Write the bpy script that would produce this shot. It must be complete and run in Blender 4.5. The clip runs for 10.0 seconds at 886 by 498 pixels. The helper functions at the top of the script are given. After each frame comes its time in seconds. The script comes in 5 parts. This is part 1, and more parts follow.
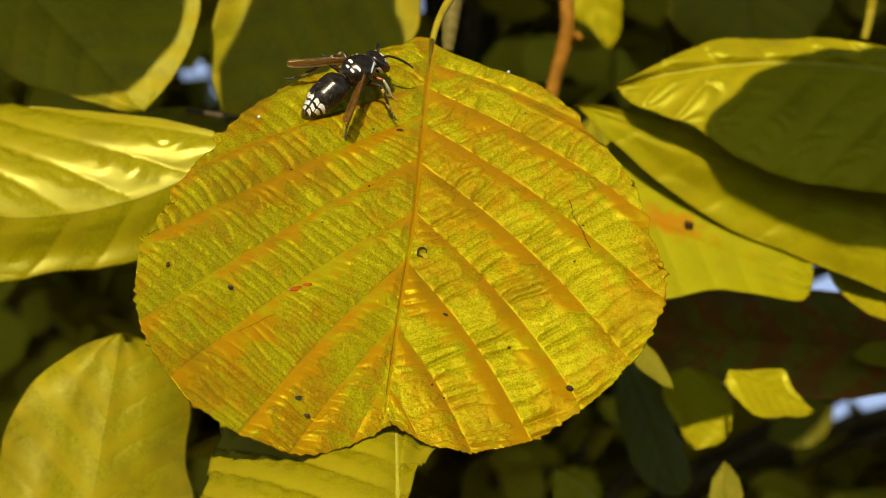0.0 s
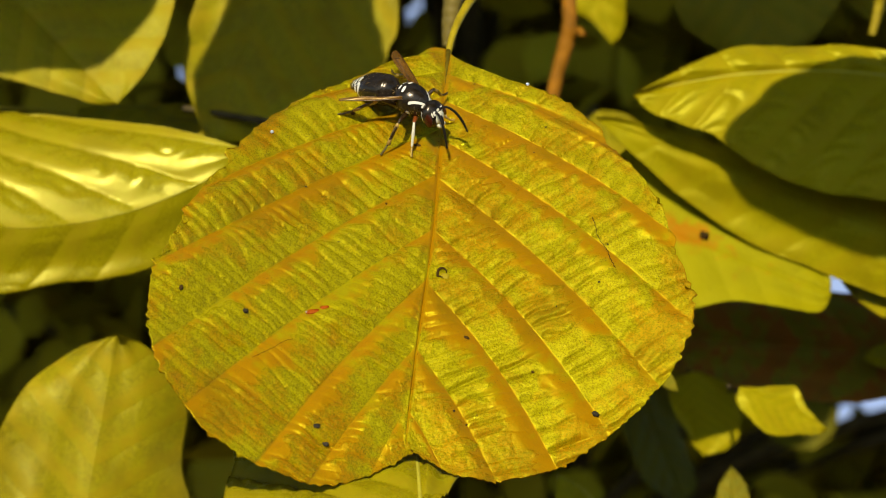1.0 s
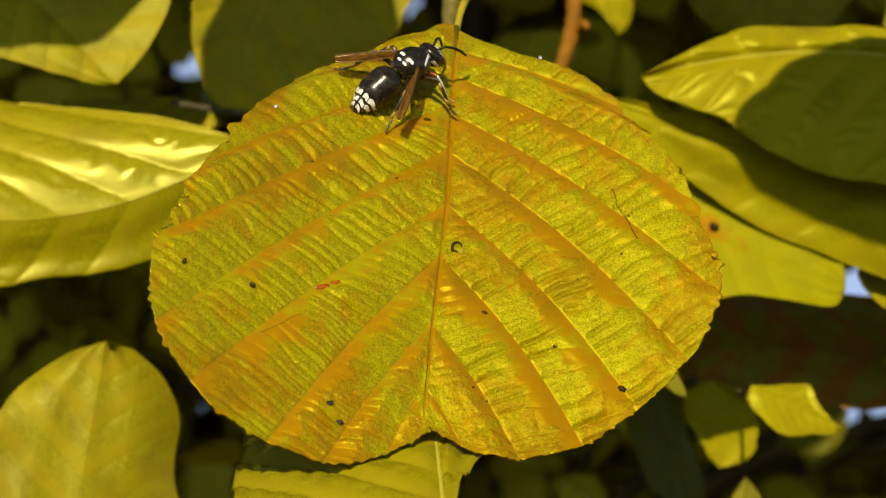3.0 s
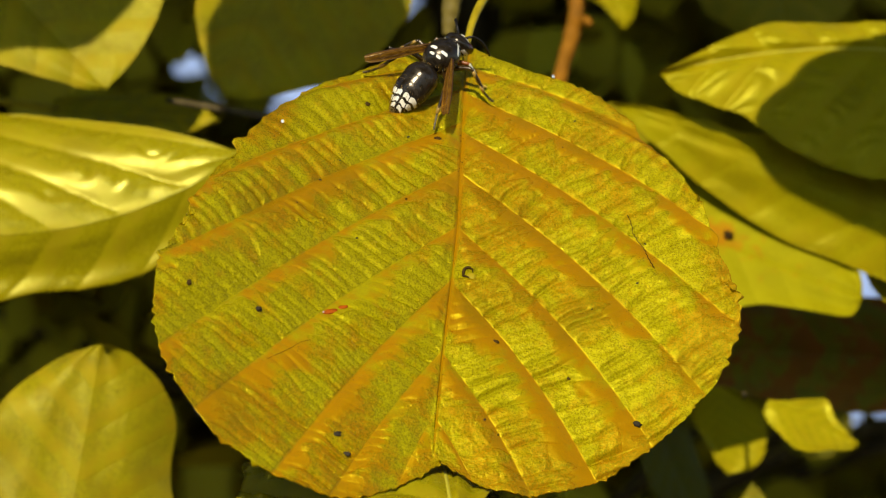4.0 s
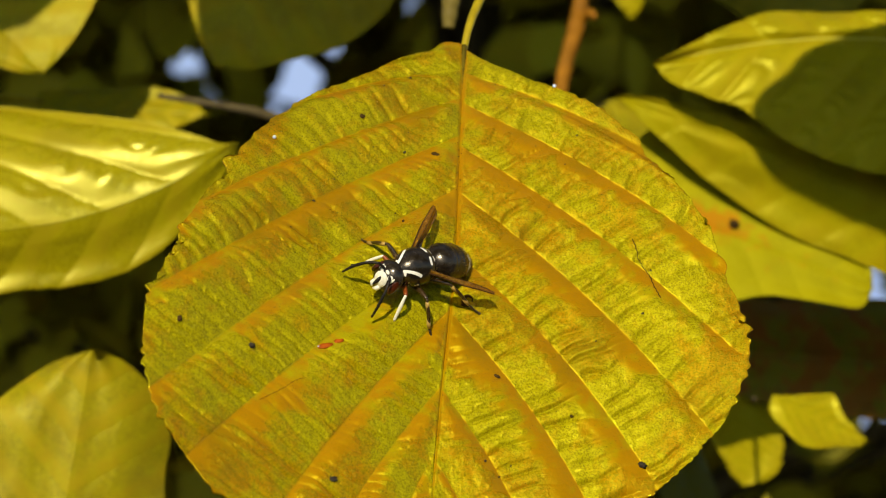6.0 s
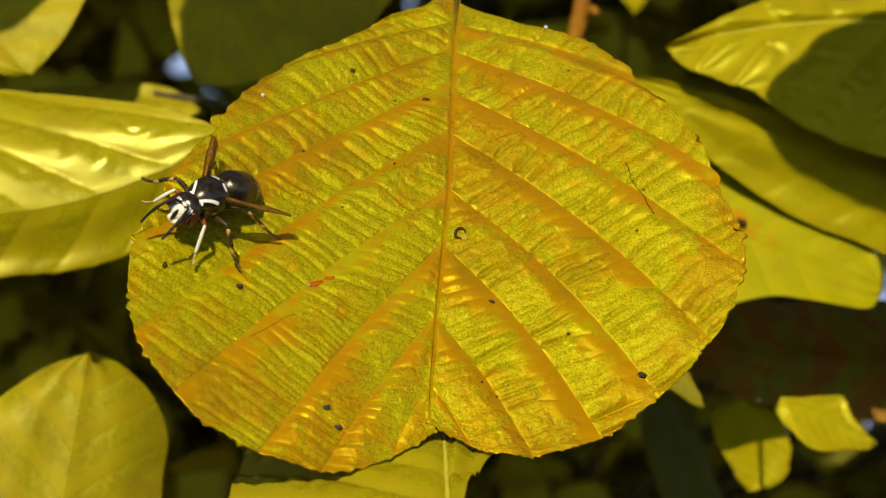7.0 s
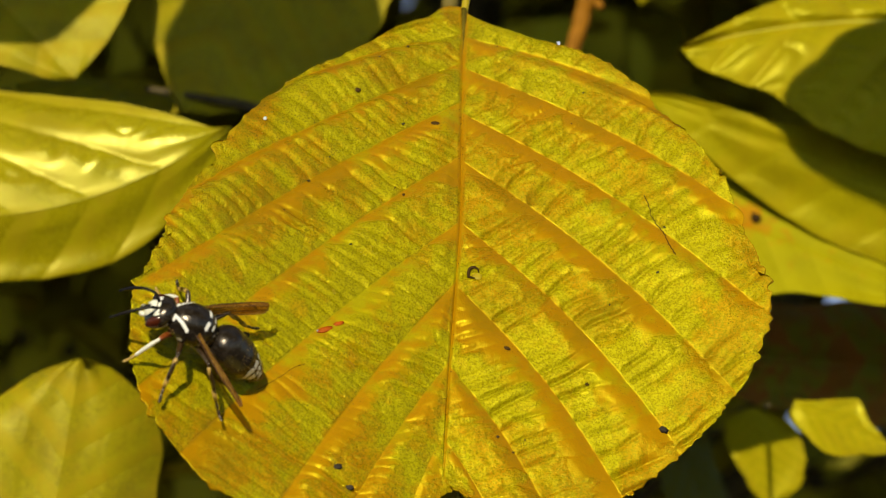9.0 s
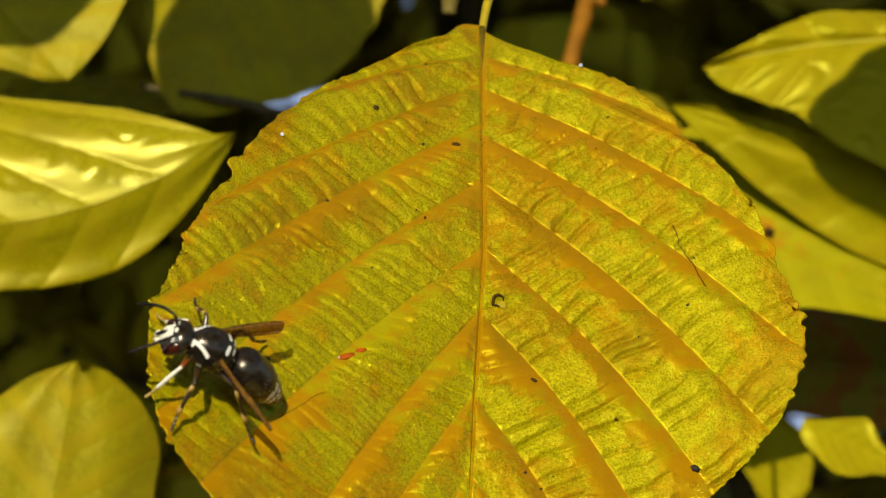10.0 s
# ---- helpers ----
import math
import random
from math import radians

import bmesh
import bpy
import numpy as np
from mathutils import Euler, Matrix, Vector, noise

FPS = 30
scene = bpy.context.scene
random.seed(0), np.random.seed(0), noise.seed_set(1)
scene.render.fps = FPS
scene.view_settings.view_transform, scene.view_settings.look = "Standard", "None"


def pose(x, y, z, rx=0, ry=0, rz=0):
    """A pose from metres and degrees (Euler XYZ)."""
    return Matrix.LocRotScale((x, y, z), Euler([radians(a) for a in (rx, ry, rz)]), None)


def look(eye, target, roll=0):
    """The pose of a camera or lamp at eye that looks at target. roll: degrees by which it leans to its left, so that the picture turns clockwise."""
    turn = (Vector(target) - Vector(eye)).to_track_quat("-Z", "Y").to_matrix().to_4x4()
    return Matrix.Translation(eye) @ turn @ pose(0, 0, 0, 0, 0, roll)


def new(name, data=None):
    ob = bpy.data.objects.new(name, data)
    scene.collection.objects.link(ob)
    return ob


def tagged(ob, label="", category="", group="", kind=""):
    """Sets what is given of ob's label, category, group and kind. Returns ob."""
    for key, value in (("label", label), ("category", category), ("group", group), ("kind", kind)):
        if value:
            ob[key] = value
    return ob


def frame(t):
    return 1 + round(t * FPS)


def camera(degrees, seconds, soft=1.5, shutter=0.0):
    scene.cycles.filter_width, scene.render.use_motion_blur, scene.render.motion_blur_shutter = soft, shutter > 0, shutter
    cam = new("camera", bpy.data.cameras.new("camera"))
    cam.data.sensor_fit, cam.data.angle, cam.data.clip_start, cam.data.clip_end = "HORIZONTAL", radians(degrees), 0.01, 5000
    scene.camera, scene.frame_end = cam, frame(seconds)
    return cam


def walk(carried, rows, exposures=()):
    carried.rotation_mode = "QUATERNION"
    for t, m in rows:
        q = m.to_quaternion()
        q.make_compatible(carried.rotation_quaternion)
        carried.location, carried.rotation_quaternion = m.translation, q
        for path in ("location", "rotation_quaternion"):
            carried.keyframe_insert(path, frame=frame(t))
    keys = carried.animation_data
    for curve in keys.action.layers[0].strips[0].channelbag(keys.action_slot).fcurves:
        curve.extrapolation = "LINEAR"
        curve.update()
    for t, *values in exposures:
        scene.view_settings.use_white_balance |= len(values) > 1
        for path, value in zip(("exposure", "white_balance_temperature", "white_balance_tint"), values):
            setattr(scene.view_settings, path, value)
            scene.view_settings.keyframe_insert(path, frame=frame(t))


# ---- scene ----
cam = camera(20.0, 10.0, soft=0.9, shutter=0.0)
PATH = [(0, -0.3754), (2.5, -0.3539), (5, -0.3346), (7.5, -0.3175), (10, -0.3025)]
walk(cam, [(t, look((0, y, 1.2), (0, y + 1, 1.2))) for t, y in PATH])

# ---- light ----
SUN_WAY = Vector((-0.12, -0.80, 0.55)).normalized()
world = bpy.data.worlds.new("sky")
scene.world = world
world.use_nodes = True
sky = world.node_tree.nodes.new("ShaderNodeTexSky")
sky.sky_type = "NISHITA"
sky.sun_disc = False
sky.air_density, sky.dust_density, sky.ozone_density = 1.0, 0.6, 4.0
sky.sun_elevation = math.asin(SUN_WAY.z)
sky.sun_rotation = math.atan2(SUN_WAY.x, SUN_WAY.y)
back = world.node_tree.nodes["Background"]
back.inputs["Strength"].default_value = 0.15
world.node_tree.links.new(sky.outputs["Color"], back.inputs["Color"])
sun = new("sun", bpy.data.lights.new("sun", "SUN"))
sun.data.energy = 4.95
sun.data.angle = radians(0.5)
sun.data.color = (1.0, 0.94, 0.84)
sun.matrix_world = look(SUN_WAY * 3 + Vector((0, 0, 1.2)), (0, 0, 1.2))
scene.view_settings.exposure = 0.0

CM = 0.01


# ---- materials ----
def material(name):
    m = bpy.data.materials.new(name)
    m.use_nodes = True
    nodes, links = m.node_tree.nodes, m.node_tree.links
    return m, nodes, links, nodes["Principled BSDF"]


def node(nodes, kind, **values):
    n = nodes.new(kind)
    for key, value in values.items():
        n.inputs[key.replace("_", " ")].default_value = value
    return n


def noise_tex(nodes, links, coords, scale, detail=3.0, rough=0.55):
    n = node(nodes, "ShaderNodeTexNoise", Scale=scale, Detail=detail, Roughness=rough)
    links.new(coords, n.inputs["Vector"])
    return n.outputs["Fac"]


def ramp(nodes, links, source, low, high, a=0.0, b=1.0):
    n = node(nodes, "ShaderNodeMapRange", From_Min=low, From_Max=high, To_Min=a, To_Max=b)
    links.new(source, n.inputs["Value"])
    return n.outputs["Result"]


def math_node(nodes, links, op, a, b):
    n = nodes.new("ShaderNodeMath")
    n.operation = op
    for socket, value in zip(n.inputs, (a, b)):
        if isinstance(value, (int, float)):
            socket.default_value = value
        else:
            links.new(value, socket)
    return n.outputs["Value"]


def mix(nodes, links, fac, a, b):
    n = nodes.new("ShaderNodeMix")
    n.data_type = "RGBA"
    for socket, value in ((n.inputs[0], fac), (n.inputs[6], a), (n.inputs[7], b)):
        if isinstance(value, (int, float)):
            socket.default_value = value
        elif isinstance(value, tuple):
            socket.default_value = (*value, 1)
        else:
            links.new(value, socket)
    return n.outputs[2]


def attribute(nodes, name):
    n = nodes.new("ShaderNodeAttribute")
    n.attribute_name = name
    return n.outputs["Fac"]


def leaf_material(name, yellow, orange, olive, warmth=0.5, rough=0.42, bump=0.5, through_light=0.25, specks=0.6, gloss=0.4, tint=(1.0, 0.88, 0.2)):
    """Leaf skin: two tints that run along the veins, olive clouds, dark specks, grain, and light that passes through."""
    m, nodes, links, bsdf = material(name)
    coords = nodes.new("ShaderNodeTexCoord").outputs["Object"]
    warm = attribute(nodes, "warm")
    quilt = attribute(nodes, "quilt")
    cloud = noise_tex(nodes, links, coords, 90, 4)
    patch = noise_tex(nodes, links, coords, 420, 5, 0.65)
    grain = noise_tex(nodes, links, coords, 3400, 4, 0.75)
    blend = math_node(nodes, links, "ADD", warm, ramp(nodes, links, patch, 0.3, 0.7, -0.35, 0.35))
    blend = math_node(nodes, links, "ADD", blend, ramp(nodes, links, cloud, 0.3, 0.7, -0.38, 0.38))
    blend = ramp(nodes, links, blend, 0.25, 0.85, 0.0, 2 * warmth)
    color = mix(nodes, links, blend, yellow, orange)
    color = mix(nodes, links, ramp(nodes, links, cloud, 0.5, 0.75, 0.0, 0.6), color, olive)
    color = mix(nodes, links, math_node(nodes, links, "MULTIPLY", ramp(nodes, links, grain, 0.46, 0.60, 0.0, 0.8), ramp(nodes, links, quilt, 0.0, 0.8, 0.25, 1.0)), color, olive)
    vor = node(nodes, "ShaderNodeTexVoronoi", Scale=2400.0)
    links.new(coords, vor.inputs["Vector"])
    rare = noise_tex(nodes, links, coords, 260, 2)
    dot = math_node(nodes, links, "LESS_THAN", vor.outputs["Distance"], ramp(nodes, links, rare, 0.40, 0.66, 0.0, 0.25))
    color = mix(nodes, links, math_node(nodes, links, "MULTIPLY", dot, specks), color, (0.035, 0.025, 0.008))
    links.new(color, bsdf.inputs["Base Color"])
    shine = math_node(nodes, links, "ADD", ramp(nodes, links, patch, 0.3, 0.7, rough - 0.05, rough + 0.1), ramp(nodes, links, quilt, 0.0, 0.7, 0.14, 0.0))
    links.new(shine, bsdf.inputs["Roughness"])
    bsdf.inputs["Specular IOR Level"].default_value = gloss
    bsdf.inputs["IOR"].default_value = 1.6
    bsdf.inputs["Specular Tint"].default_value = (*tint, 1)
    height = math_node(nodes, links, "MULTIPLY", grain, ramp(nodes, links, quilt, 0.0, 1.0, 0.35, 1.0))
    height = math_node(nodes, links, "ADD", height, math_node(nodes, links, "MULTIPLY", patch, 1.6))
    b = node(nodes, "ShaderNodeBump", Strength=bump, Distance=0.00008)
    links.new(height, b.inputs["Height"])
    pits = noise_tex(nodes, links, coords, 4600, 2, 0.6)
    fine = node(nodes, "ShaderNodeBump", Strength=bump, Distance=0.00010)
    links.new(math_node(nodes, links, "MULTIPLY", pits, ramp(nodes, links, quilt, 0.0, 1.0, 0.25, 1.0)), fine.inputs["Height"])
    links.new(b.outputs["Normal"], fine.inputs["Normal"])
    links.new(fine.outputs["Normal"], bsdf.inputs["Normal"])
    passing = nodes.new("ShaderNodeBsdfTranslucent")
    links.new(color, passing.inputs["Color"])
    both = nodes.new("ShaderNodeMixShader")
    both.inputs[0].default_value = through_light
    links.new(bsdf.outputs[0], both.inputs[1])
    links.new(passing.outputs[0], both.inputs[2])
    links.new(both.outputs[0], nodes["Material Output"].inputs["Surface"])
    return m


def plain(name, color, rough=0.5, vary=0.25, scale=900.0, bump=0.15, metal=0.0, spec=0.5):
    """One tint with grain, stains and fine relief."""
    m, nodes, links, bsdf = material(name)
    coords = nodes.new("ShaderNodeTexCoord").outputs["Object"]
    fine = noise_tex(nodes, links, coords, scale, 4)
    wide = noise_tex(nodes, links, coords, scale / 8, 3)
    both = math_node(nodes, links, "MULTIPLY", fine, wide)
    dark = tuple(c * (1 - vary) for c in color)
    links.new(mix(nodes, links, ramp(nodes, links, both, 0.12, 0.4), dark, color), bsdf.inputs["Base Color"])
    links.new(ramp(nodes, links, fine, 0.3, 0.7, rough - 0.06, rough + 0.08), bsdf.inputs["Roughness"])
    bsdf.inputs["Metallic"].default_value = metal
    bsdf.inputs["Specular IOR Level"].default_value = spec
    bsdf.inputs["Specular Tint"].default_value = (1.0, 0.88, 0.66, 1)
    b = node(nodes, "ShaderNodeBump", Strength=bump, Distance=0.0001)
    links.new(fine, b.inputs["Height"])
    links.new(b.outputs["Normal"], bsdf.inputs["Normal"])
    return m


def marked(name, ground, mark, rough=0.3, hair=0.3):
    """Insect shell: a ground tint with a pale pattern laid down by the mesh attribute "mark", and fine hairs as relief."""
    m, nodes, links, bsdf = material(name)
    coords = nodes.new("ShaderNodeTexCoord").outputs["Object"]
    fine = noise_tex(nodes, links, coords, 6000, 3)
    wide = noise_tex(nodes, links, coords, 900, 3)
    edge = math_node(nodes, links, "ADD", attribute(nodes, "mark"), ramp(nodes, links, fine, 0.3, 0.7, -0.12, 0.12))
    fac = ramp(nodes, links, edge, 0.42, 0.58)
    dull = mix(nodes, links, ramp(nodes, links, wide, 0.35, 0.7), ground, tuple(c * 2.2 + 0.004 for c in ground))
    links.new(mix(nodes, links, fac, dull, mark), bsdf.inputs["Base Color"])
    links.new(ramp(nodes, links, wide, 0.3, 0.7, rough - 0.06, rough + 0.1), bsdf.inputs["Roughness"])
    bsdf.inputs["Specular Tint"].default_value = (1.0, 0.84, 0.58, 1)
    b = node(nodes, "ShaderNodeBump", Strength=hair, Distance=0.00006)
    links.new(fine, b.inputs["Height"])
    links.new(b.outputs["Normal"], bsdf.inputs["Normal"])
    return m


def wing_material():
    m, nodes, links, bsdf = material("amber_wing")
    coords = nodes.new("ShaderNodeTexCoord").outputs["Object"]
    fine = noise_tex(nodes, links, coords, 1500, 4)
    color = mix(nodes, links, ramp(nodes, links, fine, 0.3, 0.7), (0.10, 0.042, 0.003), (0.30, 0.15, 0.015))
    links.new(color, bsdf.inputs["Base Color"])
    bsdf.inputs["Roughness"].default_value = 0.28
    bsdf.inputs["Specular IOR Level"].default_value = 0.6
    bsdf.inputs["Specular Tint"].default_value = (1.0, 0.78, 0.36, 1)
    b = node(nodes, "ShaderNodeBump", Strength=0.5, Distance=0.00008)
    links.new(fine, b.inputs["Height"])
    links.new(b.outputs["Normal"], bsdf.inputs["Normal"])
    clear = nodes.new("ShaderNodeBsdfTransparent")
    clear.inputs["Color"].default_value = (0.85, 0.62, 0.30, 1)
    both = nodes.new("ShaderNodeMixShader")
    both.inputs[0].default_value = 0.50
    links.new(bsdf.outputs[0], both.inputs[1])
    links.new(clear.outputs[0], both.inputs[2])
    links.new(both.outputs[0], nodes["Material Output"].inputs["Surface"])
    return m


def dew_material():
    m, nodes, links, bsdf = material("dew")
    bsdf.inputs["Base Color"].default_value = (0.95, 0.97, 1, 1)
    bsdf.inputs["Roughness"].default_value = 0.03
    bsdf.inputs["Transmission Weight"].default_value = 0.6
    bsdf.inputs["IOR"].default_value = 1.33
    return m


GOLD = leaf_material("golden_leaf", (0.35, 0.282, 0.001), (0.385, 0.168, 0.0005), (0.17, 0.124, 0.001), 0.5, 0.20, 1.0, 0.15, 0.5, 1.0, (1.0, 0.87, 0.02))
LIME = leaf_material("yellow_green_leaf", (0.43, 0.348, 0.002), (0.43, 0.295, 0.002), (0.25, 0.20, 0.002), 0.3, 0.24, 0.3, 0.3, 0.2, 1.0, (1.0, 0.93, 0.20))
SATIN = leaf_material("satin_leaf", (0.43, 0.348, 0.002), (0.43, 0.295, 0.002), (0.25, 0.20, 0.002), 0.3, 0.32, 0.3, 0.3, 0.1, 0.55, (1.0, 0.90, 0.08))
OCHRE = leaf_material("ochre_leaf", (0.42, 0.340, 0.003), (0.44, 0.28, 0.003), (0.16, 0.135, 0.004), 0.3, 0.40, 0.5, 0.3, 0.3)
SPOTTED = leaf_material("spotted_leaf", (0.40, 0.335, 0.002), (0.54, 0.17, 0.002), (0.30, 0.25, 0.003), 0.5, 0.40, 0.4, 0.3, 0.3, 0.3, (1.0, 0.90, 0.08))
OLIVE = leaf_material("olive_leaf", (0.25, 0.205, 0.005), (0.26, 0.18, 0.008), (0.15, 0.14, 0.008), 0.3, 0.5, 0.4, 0.2, 0.3)
RUST = leaf_material("rusty_leaf", (0.24, 0.20, 0.008), (0.32, 0.10, 0.010), (0.14, 0.11, 0.008), 0.8, 0.5, 0.4, 0.2, 0.5)
# leaf tints lowered so the colour itself carries the shade
SHADE_TONED = leaf_material("shade_toned_leaf", (0.13, 0.115, 0.004), (0.13, 0.09, 0.004), (0.08, 0.075, 0.004), 0.3, 0.5, 0.4, 0.15, 0.1, 0.2)
HEDGE = leaf_material("shade_leaf", (0.40, 0.32, 0.008), (0.40, 0.27, 0.008), (0.28, 0.23, 0.010), 0.3, 0.55, 0.3, 0.15, 0.0)
VEIN = plain("vein", (0.25, 0.150, 0.002), 0.6, 0.5, 1400, spec=0.08)
RIB = plain("midrib", (0.13, 0.09, 0.003), 0.6, 0.5, 1400, spec=0.12)
STALK = plain("leaf_stalk", (0.42, 0.30, 0.006), 0.45, 0.4, 700, spec=0.25)
TWIG = plain("orange_twig", (0.36, 0.14, 0.006), 0.6, 0.5, 500, 0.4, spec=0.15)
BARK = plain("olive_bark", (0.24, 0.17, 0.02), 0.6, 0.5, 500, 0.4)
DEBRIS = plain("grey_debris", (0.05, 0.038, 0.022), 0.7, 0.7, 3000, 0.6, spec=0.12)
BROWN_SPOT = plain("brown_spot", (0.07, 0.035, 0.006), 0.7, 0.6, 3000, 0.4, spec=0.1)
RED_SPOT = plain("red_spot", (0.50, 0.095, 0.003), 0.5, 0.5, 2600, 0.3, spec=0.12)
PALE_VEIN = plain("pale_vein", (0.52, 0.44, 0.03), 0.35, 0.3, 900, spec=0.4)
DEW = dew_material()
SHELL = marked("black_shell", (0.009, 0.006, 0.003), (0.80, 0.74, 0.56), 0.20, 0.25)
EYE = plain("eye_glass", (0.075, 0.014, 0.004), 0.16, 0.6, 4000, 0.05)
IVORY = plain("ivory_shell", (0.84, 0.77, 0.52), 0.36, 0.25, 3000, 0.2)
LEG = plain("brown_leg", (0.040, 0.018, 0.003), 0.30, 0.7, 3000, 0.3, spec=0.9)
BLACK = plain("antenna_black", (0.012, 0.009, 0.007), 0.42, 0.5, 4000, 0.3, spec=0.25)
WING = wing_material()
HAIR = plain("golden_hair", (0.36, 0.22, 0.05), 0.4, 0.4, 3000, 0.1)
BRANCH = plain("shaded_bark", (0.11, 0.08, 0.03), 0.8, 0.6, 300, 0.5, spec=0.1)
RUSSET = plain("russet_shell", (0.22, 0.05, 0.006), 0.28, 0.4, 3000, 0.2)
TAN = plain("tan_shell", (0.45, 0.27, 0.05), 0.32, 0.4, 3000, 0.2)
WING_VEIN = plain("wing_vein", (0.06, 0.020, 0.004), 0.28, 0.6, 3000, 0.2)
SKY_FAR = bpy.data.materials.new("far_sky")
SKY_FAR.use_nodes = True
glow = SKY_FAR.node_tree.nodes.new("ShaderNodeEmission")
glow.inputs["Color"].default_value = (0.52, 0.67, 1.0, 1)
glow.inputs["Strength"].default_value = 0.85
SKY_FAR.node_tree.links.new(glow.outputs[0], SKY_FAR.node_tree.nodes["Material Output"].inputs["Surface"])
SOIL = plain("soil", (0.045, 0.036, 0.022), 0.9, 0.6, 40, 0.8)


# ---- mesh helpers ----
def mesh_object(name, verts, faces, mat, parent=None, label="", smooth=True, attributes=None):
    data = bpy.data.meshes.new(name)
    data.from_pydata([tuple(v) for v in np.asarray(verts, float).tolist()], [], faces)
    data.materials.append(mat)
    if smooth:
        data.polygons.foreach_set("use_smooth", [True] * len(data.polygons))
    for key, values in (attributes or {}).items():
        data.attributes.new(key, "FLOAT", "POINT").data.foreach_set("value", np.asarray(values, np.float32).ravel())
    data.update()
    ob = new(name, data)
    if parent:
        ob.parent = parent
    if label:
        ob["label"] = label
    return ob


def thing(name, label, category, group="", m=None):
    ob = tagged(new(name), label, category, group)
    ob.empty_display_size = 0.005
    if m is not None:
        ob.matrix_basis = m
    return ob


def grid_faces(rows, cols, start=0, flip=False):
    a = np.arange(rows * cols).reshape(rows, cols) + start
    quads = np.stack([a[:-1, :-1], a[1:, :-1], a[1:, 1:], a[:-1, 1:]], -1).reshape(-1, 4)
    return (quads[:, ::-1] if flip else quads).tolist()


def value_noise(x, y, seed=0):
    """Smooth noise in -1 to 1 over a plane, for whole arrays."""
    table = np.random.RandomState(seed).rand(64, 64) * 2 - 1
    xi, yi = np.floor(x).astype(int), np.floor(y).astype(int)
    fx, fy = x - xi, y - yi
    fx, fy = fx * fx * (3 - 2 * fx), fy * fy * (3 - 2 * fy)
    at = lambda i, j: table[i % 64, j % 64]
    return (at(xi, yi) * (1 - fx) + at(xi + 1, yi) * fx) * (1 - fy) + (at(xi, yi + 1) * (1 - fx) + at(xi + 1, yi + 1) * fx) * fy


def tube(points, radii, sides=10):
    """Verts and faces of a closed, tapered tube along points."""
    pts = [Vector(p) for p in points]
    verts, faces = [], []
    ahead = (pts[1] - pts[0]).normalized()
    side = ahead.orthogonal().normalized()
    for i, p in enumerate(pts):
        way = (pts[min(i + 1, len(pts) - 1)] - pts[max(i - 1, 0)]).normalized()
        side = (side - way * side.dot(way)).normalized()
        up = way.cross(side)
        for k in range(sides):
            a = 2 * math.pi * k / sides
            verts.append(p + (side * math.cos(a) + up * math.sin(a)) * radii[i])
    n = len(pts)
    for i in range(n - 1):
        for k in range(sides):
            j = (k + 1) % sides
            faces.append([i * sides + k, i * sides + j, (i + 1) * sides + j, (i + 1) * sides + k])
    faces.append(list(range(sides))[::-1])
    faces.append([(n - 1) * sides + k for k in range(sides)])
    return verts, faces


def spline(points, count):
    """A smooth line (Catmull-Rom) through points."""
    p = np.array([points[0], *points, points[-1]], float)
    out = []
    for u in np.linspace(0, len(points) - 1, count):
        i = min(int(u), len(points) - 2)
        f = u - i
        a, b, c, d = p[i : i + 4]
        out.append(0.5 * (2 * b + (c - a) * f + (2 * a - 5 * b + 4 * c - d) * f * f + (3 * b - a - 3 * c + d) * f**3))
    return np.array(out)


def smooth_step(x, a, b):
    u = np.clip((x - a) / (b - a), 0, 1)
    return u * u * (3 - 2 * u)


# ---- the golden leaf ----
def leaf_height(x, y):
    """The gentle bowl of the golden leaf, in centimetres."""
    return 0.0399 * x * x + 0.0379 * x * y - 0.0137 * y * y - 0.0949 * x + 0.0955 * y + 0.0671


# outline: angle round the middle of the leaf, and reach in centimetres
MARGIN = [(-82, 2.72), (-74, 2.95), (-62, 3.20), (-45, 3.34), (-28, 3.54), (-17, 3.70), (-10, 3.87), (4, 3.98), (20, 3.84), (36, 3.90),
          (53, 3.90), (57, 4.11), (72, 4.23), (85, 4.32), (92, 4.48), (96, 4.80), (100, 4.38), (107, 4.11), (120, 3.77), (137, 3.44),
          (158, 3.20), (176, 3.31), (191, 3.50), (205, 4.00), (222, 4.44), (236, 4.38), (250, 4.02), (260, 3.68), (270, 3.06), (278, 2.72)]
MIDDLE = (-0.3, -0.2)
# lateral veins from the base to the tip: where they leave the midrib, and the angle at which they meet the outline
RIGHT_VEINS = [(4.45, 96), (3.90, 55), (3.32, 25), (2.52, 2), (1.72, -14), (0.74, -29), (-0.20, -44), (-1.35, -60), (-2.35, -74), (-2.86, -82)]
LEFT_VEINS = [(4.45, 96), (3.95, 131), (3.42, 176), (2.71, 202), (1.80, 220), (0.75, 231), (-0.17, 246), (-1.29, 256), (-2.20, 268), (-2.86, 278)]


def midrib_x(y):
    return np.interp(y, [-2.86, -1.4, 0.69, 2.62, 4.45], [-0.05, -0.15, -0.25, -0.43, -0.58])


def reach(theta):
    a, r = np.array(MARGIN).T
    return sum(np.interp(theta + d, a, r) for d in (-1.6, -0.8, 0, 0.8, 1.6)) / 5


